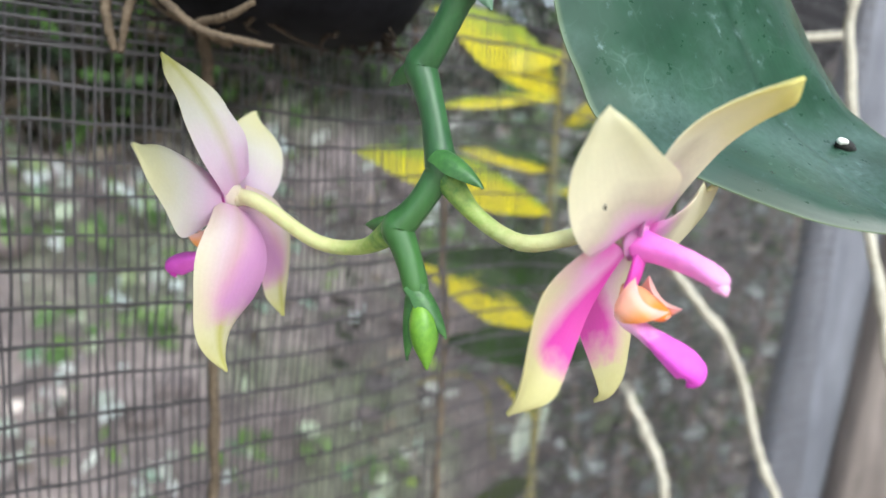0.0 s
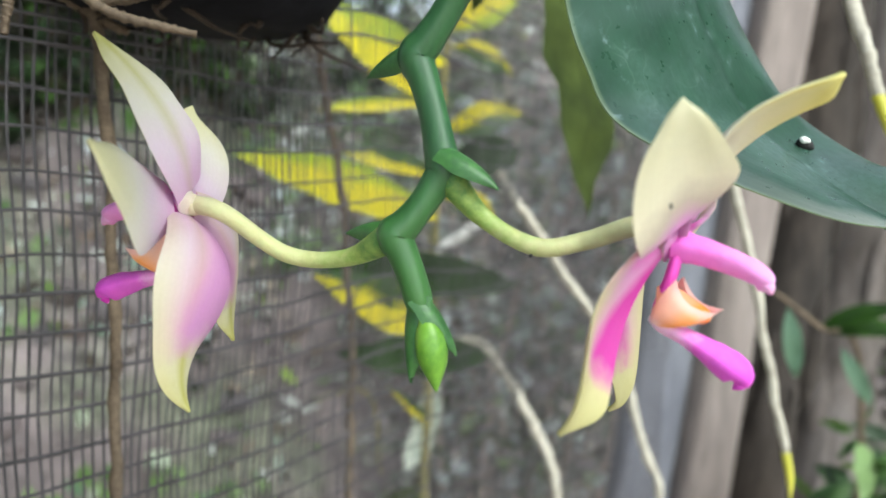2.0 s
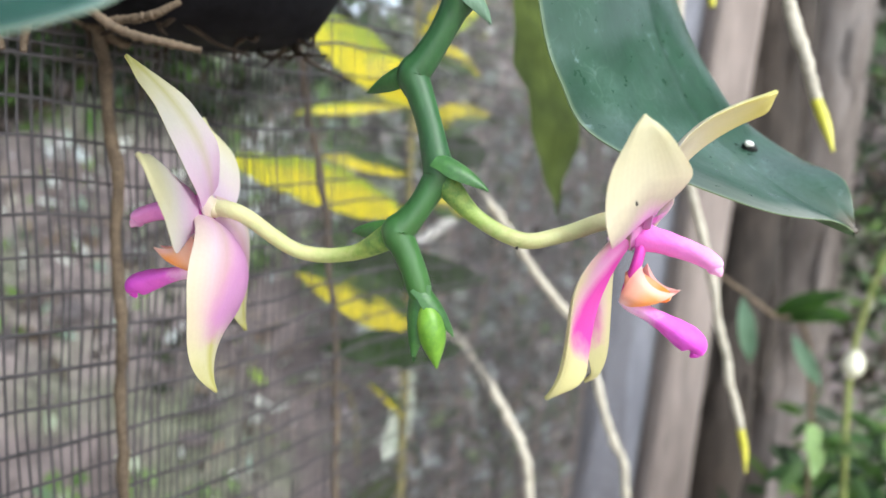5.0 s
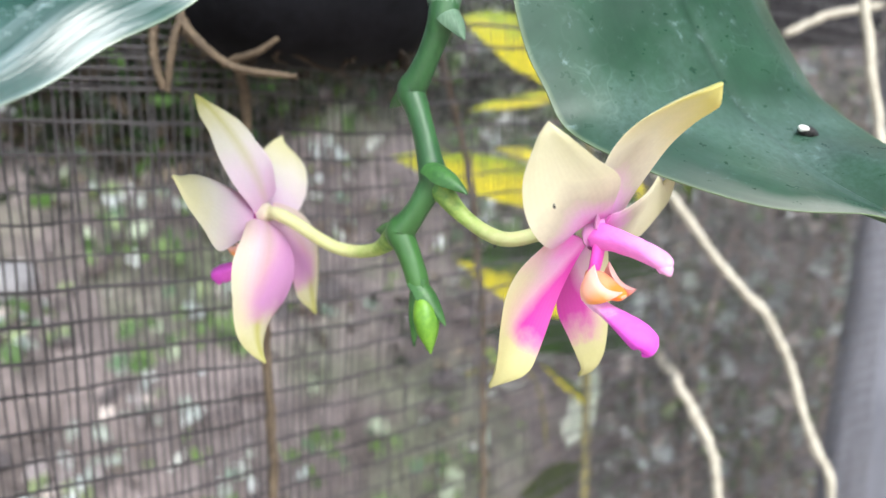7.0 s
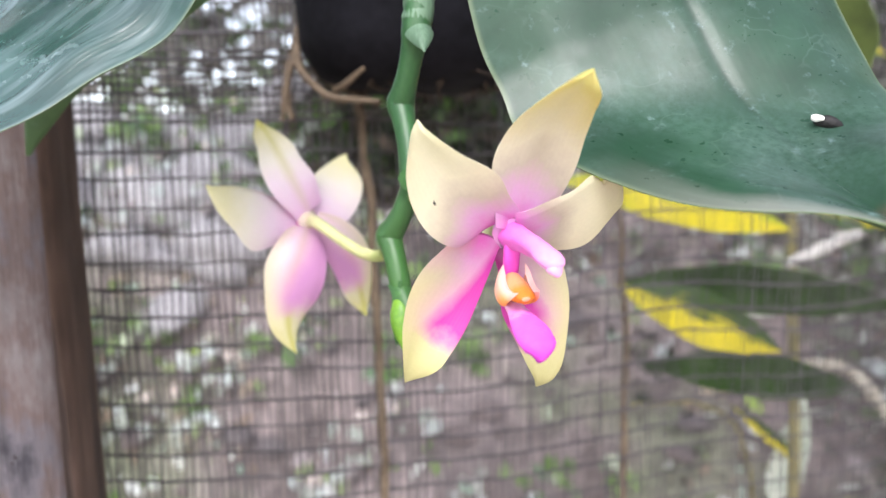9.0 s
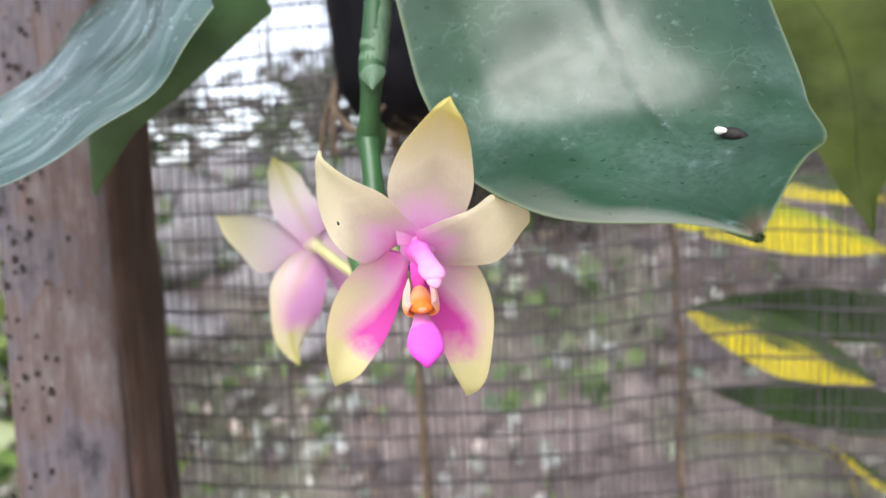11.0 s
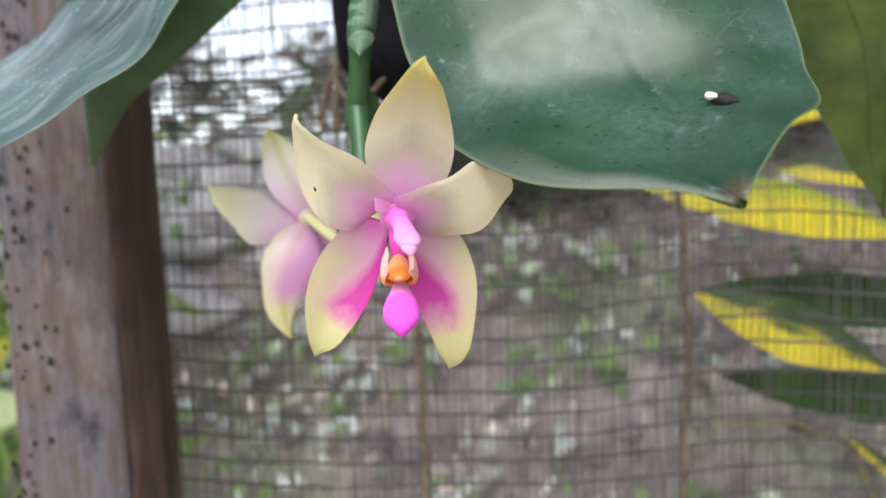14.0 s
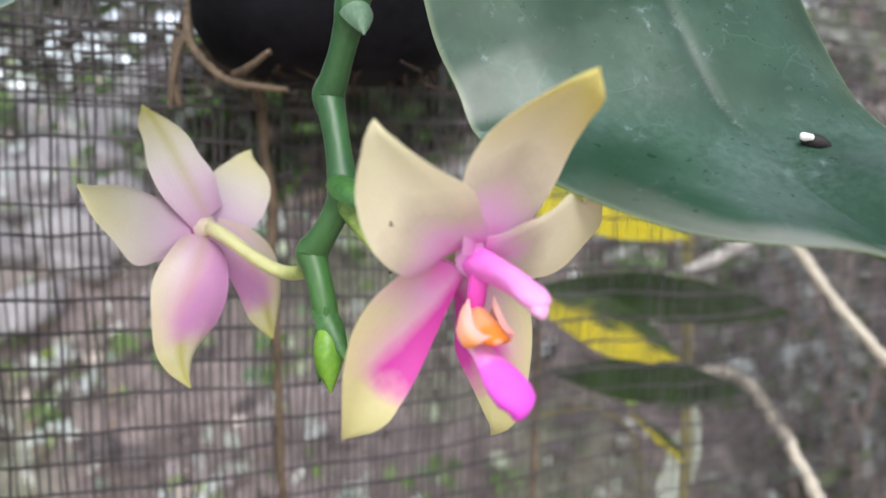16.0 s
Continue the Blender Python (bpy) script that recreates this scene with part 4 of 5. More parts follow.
def flower(frame_x, frame_u, frame_n, centre, tepals, column_tip, lip_shift, stalk, label):
    """A five-pointed flower in its own frame, in millimetres: x to the right of one who looks at its face, u up, n out of the face."""
    fx, fu, fn = Vector(frame_x).normalized(), Vector(frame_u).normalized(), Vector(frame_n).normalized()
    c = Vector(centre)
    W = lambda x, u, n: c + (fx * x + fu * u + fn * n) * 0.001
    hub = bmesh.new()
    tube(hub, stalk + [tuple(W(0, -0.4, -2.1)), tuple(W(0, -0.4, -1.2)), tuple(W(0, -0.2, -0.4))], [0.0028, 0.0016, 0.0015, 0.0015, 0.0016, 0.0016, 0.0017, 0.0014], 16, 80)
    fl = opart("flower", hub, M_PEDICEL, None, label)
    bm = keeled(W, [((0, 0.0, -2.2), 1.4, 1.4, 1.4), ((0, 0.1, -1.4), 1.8, 1.8, 1.8), ((0, 0.3, -0.5), 3.0, 3.0, 3.0), ((0, 0.5, 0.2), 3.3, 3.3, 3.2), ((0, 0.5, 0.8), 2.4, 2.4, 2.4), ((0, 0.5, 1.2), 1.0, 1.0, 1.0)], 18, 16)
    opart("receptacle", bm, M_RECEPTACLE, fl, "pale lilac-pink base of the petals")
    kinds = (("dorsal_sepal", M_DORSAL, M_BACK_KEEL, 0.10), ("petal", M_PETAL, M_BACK, 0.03), ("petal", M_PETAL, M_BACK, 0.03), ("lateral_sepal", M_SEPAL_R, M_BACK_R, 0.20), ("lateral_sepal", M_SEPAL_L, M_BACK_L, 0.20))
    for k, ((name, face, back, fold), spec) in enumerate(zip(kinds, tepals)):
        opart(name, blade(*tepal(W, *spec, fold), 0.0007, 22, 44, 0.00025, k + 2), (face, back), fl)
    ct = Vector(column_tip)
    bm = keeled(W, [((0, 0.4, 0.5), 2.6, 2.6, 2.6), (ct * 0.18 + Vector((0, 0.6, 0)), 2.0, 2.1, 2.5), (ct * 0.36 + Vector((0, 0.8, 0)), 1.7, 1.8, 2.2), (ct * 0.62 + Vector((0, 0.8, 0)), 1.8, 1.6, 2.0), (ct * 0.84 + Vector((0, 0.3, 0)), 2.2, 1.5, 1.7), (ct * 0.95 + Vector((0, -0.2, 0)), 1.7, 1.1, 1.3), (ct * 0.99 + Vector((0, -0.5, 0)), 0.6, 0.5, 0.5)])
    opart("column", bm, M_COLUMN, fl, "pale pink column")
    bm = keeled(W, [(ct * 0.90 + Vector((0, -0.4, 0)), 1.2, 1.0, 1.3), (ct * 0.97 + Vector((0, -0.9, 0)), 1.3, 1.0, 1.4), (ct * 1.01 + Vector((0, -1.5, 0)), 0.8, 0.6, 0.9), (ct * 1.02 + Vector((0, -1.9, 0)), 0.3, 0.3, 0.3)], 16, 16)
    opart("anther_cap", bm, M_CAP, fl, "pale rosy white anther cap")
    bm = keeled(W, [((0, 0.4, 1.4), 1.5, 0.9, 0.9), ((0, -4, 2.6), 1.5, 0.9, 0.9), ((0, -8, 3.2), 1.2, 0.8, 0.8), ((0, -10.8, 3.8), 0.9, 0.7, 0.7)], 14, 20)
    opart("column_foot", bm, M_FOOT, fl, "magenta foot of the column")
    x = lip_shift
    bm = keeled(W, [((0, -10.6, 3.2), 0.9, 0.9, 0.9), ((0, -10.6, 5.4), 1.4, 1.3, 1.5), ((x * 0.3, -10.3, 8.5), 1.9, 1.1, 1.5), ((x * 0.6, -10.1, 12.0), 2.8, 1.4, 2.0), ((x * 0.9, -10.2, 15.2), 3.2, 1.9, 2.5), ((x, -10.7, 17.6), 2.7, 2.0, 2.3), ((x, -11.8, 18.4), 1.1, 1.2, 1.1), ((x, -13.0, 18.1), 0.2, 0.2, 0.2)], 20, 50)
    opart("lip", bm, M_LIP, fl, "glossy magenta lip")
    for s in (-1, 1):
        l, m, r = ([W(s * a, b, d) for a, b, d in q] for q in (
            [(0.8, -10.9, 3.4), (2.1, -8.8, 3.2), (2.5, -5.8, 3.4), (2.0, -3.4, 3.8)],
            [(0.9, -10.8, 4.6), (2.7, -8.9, 5.8), (2.9, -6.8, 6.8), (2.3, -5.6, 7.2)],
            [(0.8, -10.6, 5.6), (2.2, -9.0, 7.8), (2.5, -7.0, 9.6), (1.8, -4.4, 11.0)]))
        opart("side_lobe", blade(l, m, r, 0.0009, 12, 20), (M_LOBE, M_LOBE), fl, "peach and orange side lobe of the lip")
    bm = keeled(W, [((0, -9.2, 3.6), 1.6, 3.6, 0.9), ((0, -8.0, 5.6), 2.2, 3.4, 1.0), ((0, -7.0, 8.2), 2.4, 2.0, 1.1), ((0, -6.4, 9.7), 2.0, 1.2, 0.9), ((0, -6.2, 10.4), 0.8, 0.4, 0.4)], 16, 20)
    opart("callus", bm, M_CALLUS, fl, "orange callus")
    return fl


R1 = [(0.6712, 0.7413, 0.0), (0.3133, -0.2837, 0.9063), (0.6718, -0.6083, -0.4226)]
R2 = [(-0.1539, -0.9870, 0.0445), (-0.2914, 0.0887, 0.9529), (-0.9443, 0.1334, -0.3013)]
OPEN_FLOWER = (
    (((0.8, 1.1, 0.6), (6.1, 20.3, -6.9), (3.6, 28.1, 7.5), (5.7, 30.8, 6.7)), (0.0, -0.2, 0.98), (-12, 25), (5.1, 8.3, 7.0, 3.7, 1.4), (5.0, 7.3, 6.2, 4.8, 3.4), (0.08, 0.13)),
    (((-2.9, 1.8, -0.9), (-7.5, 4.5, 5.0), (-19.0, 16.9, -2.9), (-16.5, 19.1, -4.6)), (-0.57, 0.08, 0.82), (-23, 34), (5.5, 7.9, 8.3, 6.4, 2.5), (5.2, 6.2, 7.6, 5.3, 2.9), (0.02, 0.05)),
    (((1.4, 0.6, -0.3), (9.2, 2.5, 2.4), (22.3, 8.6, -3.6), (16.2, 9.8, -0.6)), (0.45, 0.09, 0.89), (-24, 34), (5.5, 5.5, 4.4, 4.3, 2.9), (5.4, 7.4, 8.8, 6.0, 4.1), (-0.03, 0.00)),
    (((-4.2, -0.4, -0.5), (-8.8, -18.3, -2.4), (-16.9, -16.4, 7.8), (-17.4, -26.6, 4.2)), (-0.37, 0.09, 0.92), (8, -6), (2.8, 3.8, 4.7, 4.8, 4.0), (4.6, 7.3, 7.3, 5.3, 2.2), (0.08, 0.16)),
    (((1.3, -1.6, -0.4), (11.0, -13.8, -9.3), (10.1, -26.4, 10.1), (8.6, -31.2, 4.2)), (-0.37, 0.09, 0.92), (17, 5), (4.5, 6.7, 6.4, 4.3, 2.6), (4.1, 5.3, 6.9, 5.1, 2.7), (-0.20, -0.09)),
)
TURNED_FLOWER = (
    (((-0.1, 2.5, -0.9), (8.5, 13.7, -5.6), (4.9, 21.7, 1.0), (6.1, 29.2, 4.6)), (-0.28, -0.19, 0.94), (8, -0), (4.8, 6.1, 5.1, 4.9, 3.0), (4.1, 6.6, 6.4, 4.6, 3.5), (-0.11, -0.07)),
    (((-1.1, 0.9, 0.2), (-12.6, 6.1, -2.4), (-13.4, 15.9, 1.1), (-19.3, 19.6, 0.4)), (-0.67, 0.07, 0.74), (-17, 6), (5.5, 7.4, 7.9, 7.0, 4.1), (5.4, 6.6, 6.8, 5.5, 2.5), (0.06, 0.00)),
    (((2.8, 0.2, 1.2), (12.9, 2.7, 2.7), (21.4, 4.2, -1.1), (26.9, 9.4, 0.5)), (0.0, 0.1, 1.0), (3, -9), (4.1, 5.7, 6.1, 5.4, 3.4), (3.8, 7.5, 9.7, 6.5, 3.9), (0.25, 0.08)),
    (((-1.0, -1.3, -0.2), (-9.4, -8.9, -5.2), (-15.9, -16.6, 5.4), (-16.4, -26.6, 3.8)), (0.29, 0.1, 0.95), (-18, -22), (4.2, 5.1, 5.5, 5.2, 4.0), (4.3, 6.6, 7.8, 6.9, 4.0), (0.06, -0.12)),
    (((0.9, -2.5, 0.3), (9.2, -10.5, -7.1), (10.5, -20.7, 8.4), (7.4, -32.9, 5.7)), (-0.37, 0.09, 0.92), (-10, 5), (4.2, 6.1, 7.3, 5.7, 4.2), (4.0, 6.8, 8.1, 7.3, 3.3), (0.01, -0.02)),
)
flower(*R1, (0.0414, 0.1084, 1.4139), OPEN_FLOWER, (2.2, 2.6, 14.5), 0.3,
       [S1, (0.0167, 0.1231, 1.4151), (0.0246, 0.1192, 1.4113), (0.0322, 0.1182, 1.4127), (0.0376, 0.1118, 1.4160)], "cream and pink orchid flower, magenta lip, facing out")
flower(*R2, (-0.0318, 0.1376, 1.4133), TURNED_FLOWER, (-1.5, 2.0, 14.5), -2.0,
       [S2, (-0.0047, 0.1341, 1.4060), (-0.0147, 0.1381, 1.4057), (-0.0249, 0.1352, 1.4125)], "cream and pink orchid flower turned away, long curved stalk")

# broad leaves of the orchid
LEAF_A = ([(0.0178, 0.1220, 1.4982), (0.0260, 0.1237, 1.4557), (0.0317, 0.1244, 1.4403), (0.0406, 0.1207, 1.4295), (0.0688, 0.1131, 1.4192), (0.0900, 0.1180, 1.4172), (0.0986, 0.1218, 1.4150)],
          [(0.0539, 0.1532, 1.5003), (0.0585, 0.1470, 1.4650), (0.0650, 0.1455, 1.4497), (0.0720, 0.1430, 1.4370), (0.0797, 0.1395, 1.4295), (0.0880, 0.1310, 1.4220), (0.0987, 0.1218, 1.4150)],
          [(0.0730, 0.1840, 1.4920), (0.0826, 0.1725, 1.4665), (0.0921, 0.1620, 1.4437), (0.0960, 0.1545, 1.4370), (0.1014, 0.1444, 1.4299), (0.1018, 0.1300, 1.4256), (0.0988, 0.1218, 1.4150)])
opart("leaf", blade(*LEAF_A, 0.0018, 70, 70, 0.0005, 3, -0.0003), (M_LEAF_UNDER, M_LEAF), None, "broad dark green leathery leaf with pointed tip")
LEAF_B = ([(-0.0100, 0.0985, 1.4700), (-0.0186, 0.0899, 1.4540), (-0.0274, 0.0800, 1.4445), (-0.0361, 0.0700, 1.4362), (-0.0450, 0.0600, 1.4305), (-0.0560, 0.0500, 1.4280)],
          [(-0.0400, 0.1050, 1.4950), (-0.0420, 0.0960, 1.4740), (-0.0480, 0.0850, 1.4600), (-0.0560, 0.0730, 1.4480), (-0.0640, 0.0600, 1.4380), (-0.0640, 0.0470, 1.4290)],
          [(-0.0720, 0.1120, 1.5000), (-0.0745, 0.0960, 1.4830), (-0.0799, 0.0854, 1.4682), (-0.0853, 0.0765, 1.4597), (-0.0900, 0.0640, 1.4500), (-0.0720, 0.0450, 1.4300)])
opart("leaf", blade(*LEAF_B, 0.0018, 40, 60, 0.0016, 5), (M_LEAF_B, M_LEAF_UNDER), None, "broad glossy green leaf with pale glare streaks in its colour")


# ---- black pot ----
def pot():
    ob = thing("hanging_pot", "black plastic hanging orchid pot with rounded bottom", "pot", (-0.045, 0.2125, 1.455))
    def lathe(prof, closed=False):
        bm = bmesh.new()
        n, rings = 40, []
        for r, z in prof:
            rings.append([bm.verts.new((r * math.cos(2 * math.pi * k / n), r * math.sin(2 * math.pi * k / n), z)) for k in range(n)])
        for a, b in zip(rings, rings[1:] + rings[:1] if closed else rings[1:]):
            for k in range(n):
                bm.faces.new((a[k], a[(k + 1) % n], b[(k + 1) % n], b[k]))
        bmesh.ops.remove_doubles(bm, verts=bm.verts[:], dist=1e-6)
        return bm
    part("pot_body", lathe([(0.0, 0.0), (0.026, 0.0), (0.035, 0.004), (0.041, 0.014), (0.0435, 0.05), (0.046, 0.10), (0.043, 0.10), (0.041, 0.06), (0.034, 0.02), (0.0, 0.015)]), M_POT, ob)
    part("rim", lathe([(0.0462, 0.0985), (0.049, 0.0985), (0.0500, 0.104), (0.049, 0.110), (0.044, 0.110), (0.0432, 0.1005)], True), M_POT, ob, "thick rolled black rim")
    for k in range(3):
        a = 2 * math.pi * k / 3 + 0.4
        bm = bmesh.new()
        tube(bm, [(0.0475 * math.cos(a), 0.0475 * math.sin(a), 0.1095), (0.030 * math.cos(a), 0.030 * math.sin(a), 0.26), (0.0, 0.0, 0.44)], [0.0008] * 3, 6, 16)
        part("hanger_wire", bm, M_POST_BLUE, ob, "thin grey hanger wire")
    rng = random.Random(17)
    for k in range(26):
        a, r = rng.uniform(0, 2 * math.pi), rng.uniform(0.018, 0.040)
        p = Vector((r * math.cos(a), r * math.sin(a), 0.004 + max(0.0, r - 0.034) * 1.6))
        q = p + Vector((rng.gauss(0, 0.004), rng.gauss(0, 0.004), -rng.uniform(0.002, 0.007)))
        e = q + Vector((rng.gauss(0, 0.008), rng.gauss(0, 0.008), -rng.uniform(-0.001, 0.005)))
        bm = bmesh.new()
        tube(bm, [p, q, e], [0.0008, 0.0007, 0.0003], 6, 10, 1.0, True, 0.4, k)
        part("fibre", bm, M_FIBRE, ob, "dark brown root fibre")
    return ob


black_pot = pot()
copy_thing(black_pot, pose(0.247, 0.605, 1.505))


def root(points, radii, mat, label="", tip=None, seed=0):
    bm = bmesh.new()
    n = 5 * (len(points) - 1)
    bent = [spline(points, k / n) for k in range(n + 1)]
    for k in range(1, n):
        q = bent[k] * 55 + Vector((seed * 3.1, 0, 0))
        bent[k] += Vector((noise.noise(q), noise.noise(q + Vector((9, 4, 0))), 0)) * 0.0016
    tube(bm, bent, radii, 10, 90, 1.0, True, 0.45, seed)
    r = opart("aerial_root", bm, mat, None, label)
    if tip:
        bm = bmesh.new()
        tube(bm, tip, [radii[-1], radii[-1] * 0.95, 0.0004], 10, 16)
        opart("root_tip", bm, M_ROOT_TIP, r, "fresh yellow-green root tip")


root([(-0.070, 0.205, 1.462), (-0.064, 0.204, 1.44), (-0.062, 0.2045, 1.40), (-0.0605, 0.2045, 1.34), (-0.061, 0.205, 1.28), (-0.060, 0.204, 1.20)], [0.0016] * 4, M_ROOT_BROWN, "thin brown hanging aerial root", None, 1)
root([(-0.015, 0.285, 1.47), (-0.010, 0.300, 1.445), (-0.004, 0.303, 1.42), (0.004, 0.295, 1.36), (0.006, 0.285, 1.30), (0.006, 0.282, 1.20)], [0.0016] * 4, M_ROOT_BROWN, "thin brown hanging aerial root", None, 2)
root([(-0.088, 0.205, 1.475), (-0.080, 0.200, 1.462), (-0.066, 0.207, 1.453), (-0.060, 0.2095, 1.4511)], [0.0014, 0.0014, 0.001], M_ROOT_BROWN, "short brown aerial root", None, 3)
root([(-0.088, 0.200, 1.478), (-0.0885, 0.192, 1.460), (-0.0844, 0.1892, 1.4452)], [0.0014, 0.0014, 0.001], M_ROOT_BROWN, "short brown aerial root", None, 4)

root([(0.085, 0.392, 1.420), (0.1021, 0.3836, 1.3949), (0.1354, 0.3817, 1.3519), (0.1576, 0.3811, 1.3273), (0.178, 0.374, 1.270), (0.1906, 0.3712, 1.2352), (0.196, 0.370, 1.150)], [0.0024, 0.0026, 0.0026, 0.0026], M_ROOT_GREY, "pale grey hanging aerial root", None, 5)
root([(0.0538, 0.3938, 1.3193), (0.0760, 0.4080, 1.3200), (0.0950, 0.4090, 1.3100), (0.1225, 0.3994, 1.2667), (0.134, 0.390, 1.235), (0.142, 0.386, 1.150)], [0.0026, 0.0034, 0.0032, 0.0024], M_ROOT_GREY, "thick pale grey aerial root", None, 6)
root([(0.158, 0.310, 1.540), (0.162, 0.305, 1.470), (0.173, 0.298, 1.411), (0.185, 0.289, 1.360), (0.1975, 0.280, 1.306)], [0.0021, 0.0021, 0.0019], M_ROOT_GREY, "pale grey aerial root with yellow tip", [(0.1975, 0.280, 1.306), (0.1995, 0.278, 1.296), (0.2008, 0.277, 1.285)], 7)
root([(0.152, 0.235, 1.540), (0.158, 0.230, 1.494), (0.1645, 0.222, 1.465), (0.1670, 0.2198, 1.4541)], [0.0022, 0.0022, 0.0020], M_ROOT_GREY, "white aerial root with yellow tip", [(0.1670, 0.2198, 1.4541), (0.1672, 0.214, 1.4450), (0.1670, 0.2085, 1.4355)], 8)
root([(0.149, 0.275, 1.56), (0.152, 0.273, 1.52), (0.1545, 0.271, 1.495)], [0.0016, 0.0016, 0.0014], M_ROOT_TIP, "short yellow-green aerial root", None, 9)
root([(0.0560, 0.4030, 1.3730), (0.0740, 0.4200, 1.3820), (0.0895, 0.4370, 1.3890)], [0.0022, 0.0036, 0.0028], M_WHITE, "bright white bleached root piece", None, 10)
root([(-0.082, 0.196, 1.482), (-0.0716, 0.1785, 1.4644), (-0.057, 0.1772, 1.4511), (-0.0379, 0.1791, 1.4476)], [0.0014, 0.0013, 0.0012, 0.0008], M_ROOT_BROWN, "brown root bent round the pot", None, 12)
root([(-0.060, 0.184, 1.4530), (-0.050, 0.1785, 1.4545), (-0.0427, 0.1785, 1.4582)], [0.0010, 0.0010, 0.0007], M_ROOT_BROWN, "short side root by the pot", None, 13)
root([(-0.0716, 0.1785, 1.4644), (-0.0735, 0.176, 1.452), (-0.0749, 0.1745, 1.4435)], [0.0012, 0.0011, 0.0007], M_ROOT_BROWN, "short brown root by the pot", None, 14)
root([(0.171, 0.446, 1.492), (0.196, 0.452, 1.503), (0.228, 0.457, 1.509)], [0.0022, 0.0024, 0.0022], M_ROOT_GREY, "whitish crooked root under a far pot", None, 15)
LEAF_C = ([(-0.030, 0.128, 1.478), (-0.056, 0.112, 1.458), (-0.078, 0.106, 1.447), (-0.096, 0.103, 1.433)],
          [(-0.030, 0.118, 1.490), (-0.056, 0.106, 1.470), (-0.079, 0.101, 1.453), (-0.0965, 0.1025, 1.4328)],
          [(-0.036, 0.106, 1.500), (-0.060, 0.098, 1.478), (-0.083, 0.097, 1.458), (-0.097, 0.102, 1.4326)])
opart("leaf", blade(*LEAF_C, 0.0016, 16, 30, 0.0005, 9), (M_LEAF_UNDER, M_LEAF_UNDER), None, "dull dark green narrow leaf in shade")


# ---- droppings and specks ----
def dropping():
    ob = thing("dropping", "dry black lizard dropping with white end on a leaf", "dropping", (0.0862, 0.1427, 1.4319))
    bm = bmesh.new()
    tube(bm, [(-0.0014, -0.0002, 0.0003), (-0.0002, 0.0003, 0.0002), (0.0016, 0.0008, -0.0002), (0.0029, 0.0012, -0.0009)], [0.0005, 0.0011, 0.0011, 0.0004], 12, 24, 1.0, True, 0.3, 3)
    part("dark_end", bm, M_BLACK, ob)
    bm = bmesh.new()
    tube(bm, [(-0.0018, -0.0011, 0.0008), (-0.0012, -0.0012, 0.0008), (-0.0005, -0.0013, 0.0007), (0.0002, -0.0013, 0.0005)], [0.0004, 0.0007, 0.0006, 0.0003], 12, 20, 1.0, True, 0.2, 4)
    part("white_end", bm, M_WHITE, ob)


dropping()


def speck(label, at, d, r):
    ob = thing("speck", label, "speck", at)
    bm = bmesh.new()
    d = Vector(d)
    tube(bm, [-d, Vector((0, 0, 0.0001)), d * 0.7 + Vector((0.0001, 0, 0.0003))], [r * 0.4, r, r * 0.3], 8, 10)
    part("grit", bm, M_BLACK, ob)


speck("tiny curled black speck on a cream petal", (0.0344, 0.0958, 1.4198), (0.0001, 0.0001, -0.0006), 0.00022)
speck("tiny black speck under a flower stalk", (0.0234, 0.1178, 1.4099), (0.0002, 0, 0.0001), 0.0003)


# ---- posts at the far end of the net ----
post("pale_post", "pale brown weathered timber post", (0.330, 0.660), (0.056, 0.05), 4, (M_POST_PALE, M_POST_PALE), 0.0, 2.1, (0.062, 0.004), 0, 5)
post("grey_post", "blue-grey weathered timber post", (0.270, 0.668), (0.066, 0.03), 4, (M_POST_BLUE, M_POST_BLUE), 0.0, 2.1, (0.062, 0.004), 0, 6)


def trunk(name, label, pts, radii, seed, mat):
    ob = thing(name, label, "tree", pts[0])
    bm = bmesh.new()
    tube(bm, pts, radii, 28, 60, 1.0, True, 0.30, seed)
    bmesh.ops.translate(bm, vec=-Vector(pts[0]), verts=bm.verts[:])
    part("trunk", bm, mat, ob)
    rng = random.Random(seed)
    for k in range(10):
        z, a = rng.uniform(0.95, 1.75), rng.uniform(-2.9, -0.4)
        t = z / 2.3
        c = spline(pts, t) - Vector(pts[0])
        r = spline([(q, 0, 0) for q in radii], t).x * 0.97
        side = Vector((math.cos(a), math.sin(a), 0)) * r
        h = rng.uniform(0.04, 0.11)
        bm = bmesh.new()
        tube(bm, [c + side + Vector((0, 0, -h)), c + side * 1.06, c + side + Vector((0.004, 0, h))], [0.003, rng.uniform(0.007, 0.012), 0.003], 8, 12, 0.6, True, 0.5, seed + k)
        part("bark_plate", bm, mat, ob)


trunk("tree_trunk", "dark rough-barked tree trunk", [(0.44, 0.70, 0.0), (0.472, 0.70, 0.8), (0.512, 0.705, 1.5), (0.55, 0.71, 2.3)], [0.050, 0.039, 0.033, 0.032], 3, M_BARK)


# ---- plants ----
M_YELLOW = variegated("leaf_yellow", 0.80, lin(244, 226, 26), lin(176, 196, 44))
M_HALF = variegated("leaf_half_yellow", 0.55, lin(240, 220, 26), lin(52, 86, 20))
M_DARKLEAF = leaf_material("leaf_dark", lin(22, 44, 10), lin(48, 80, 18), 0.6, 0.02, 0.2, 40)
M_OLIVE = leaf_material("leaf_olive", lin(46, 57, 24), lin(78, 91, 42), 0.6, 0.0, 0.28, 50)
for dull in (M_DARKLEAF, M_OLIVE):
    dull.node_tree.nodes["Principled BSDF"].inputs["Specular IOR Level"].default_value = 0.12
M_SAGE = leaf_material("leaf_sage", lin(76, 108, 84), lin(104, 134, 108), 0.5, 0.1, 0.2, 50)
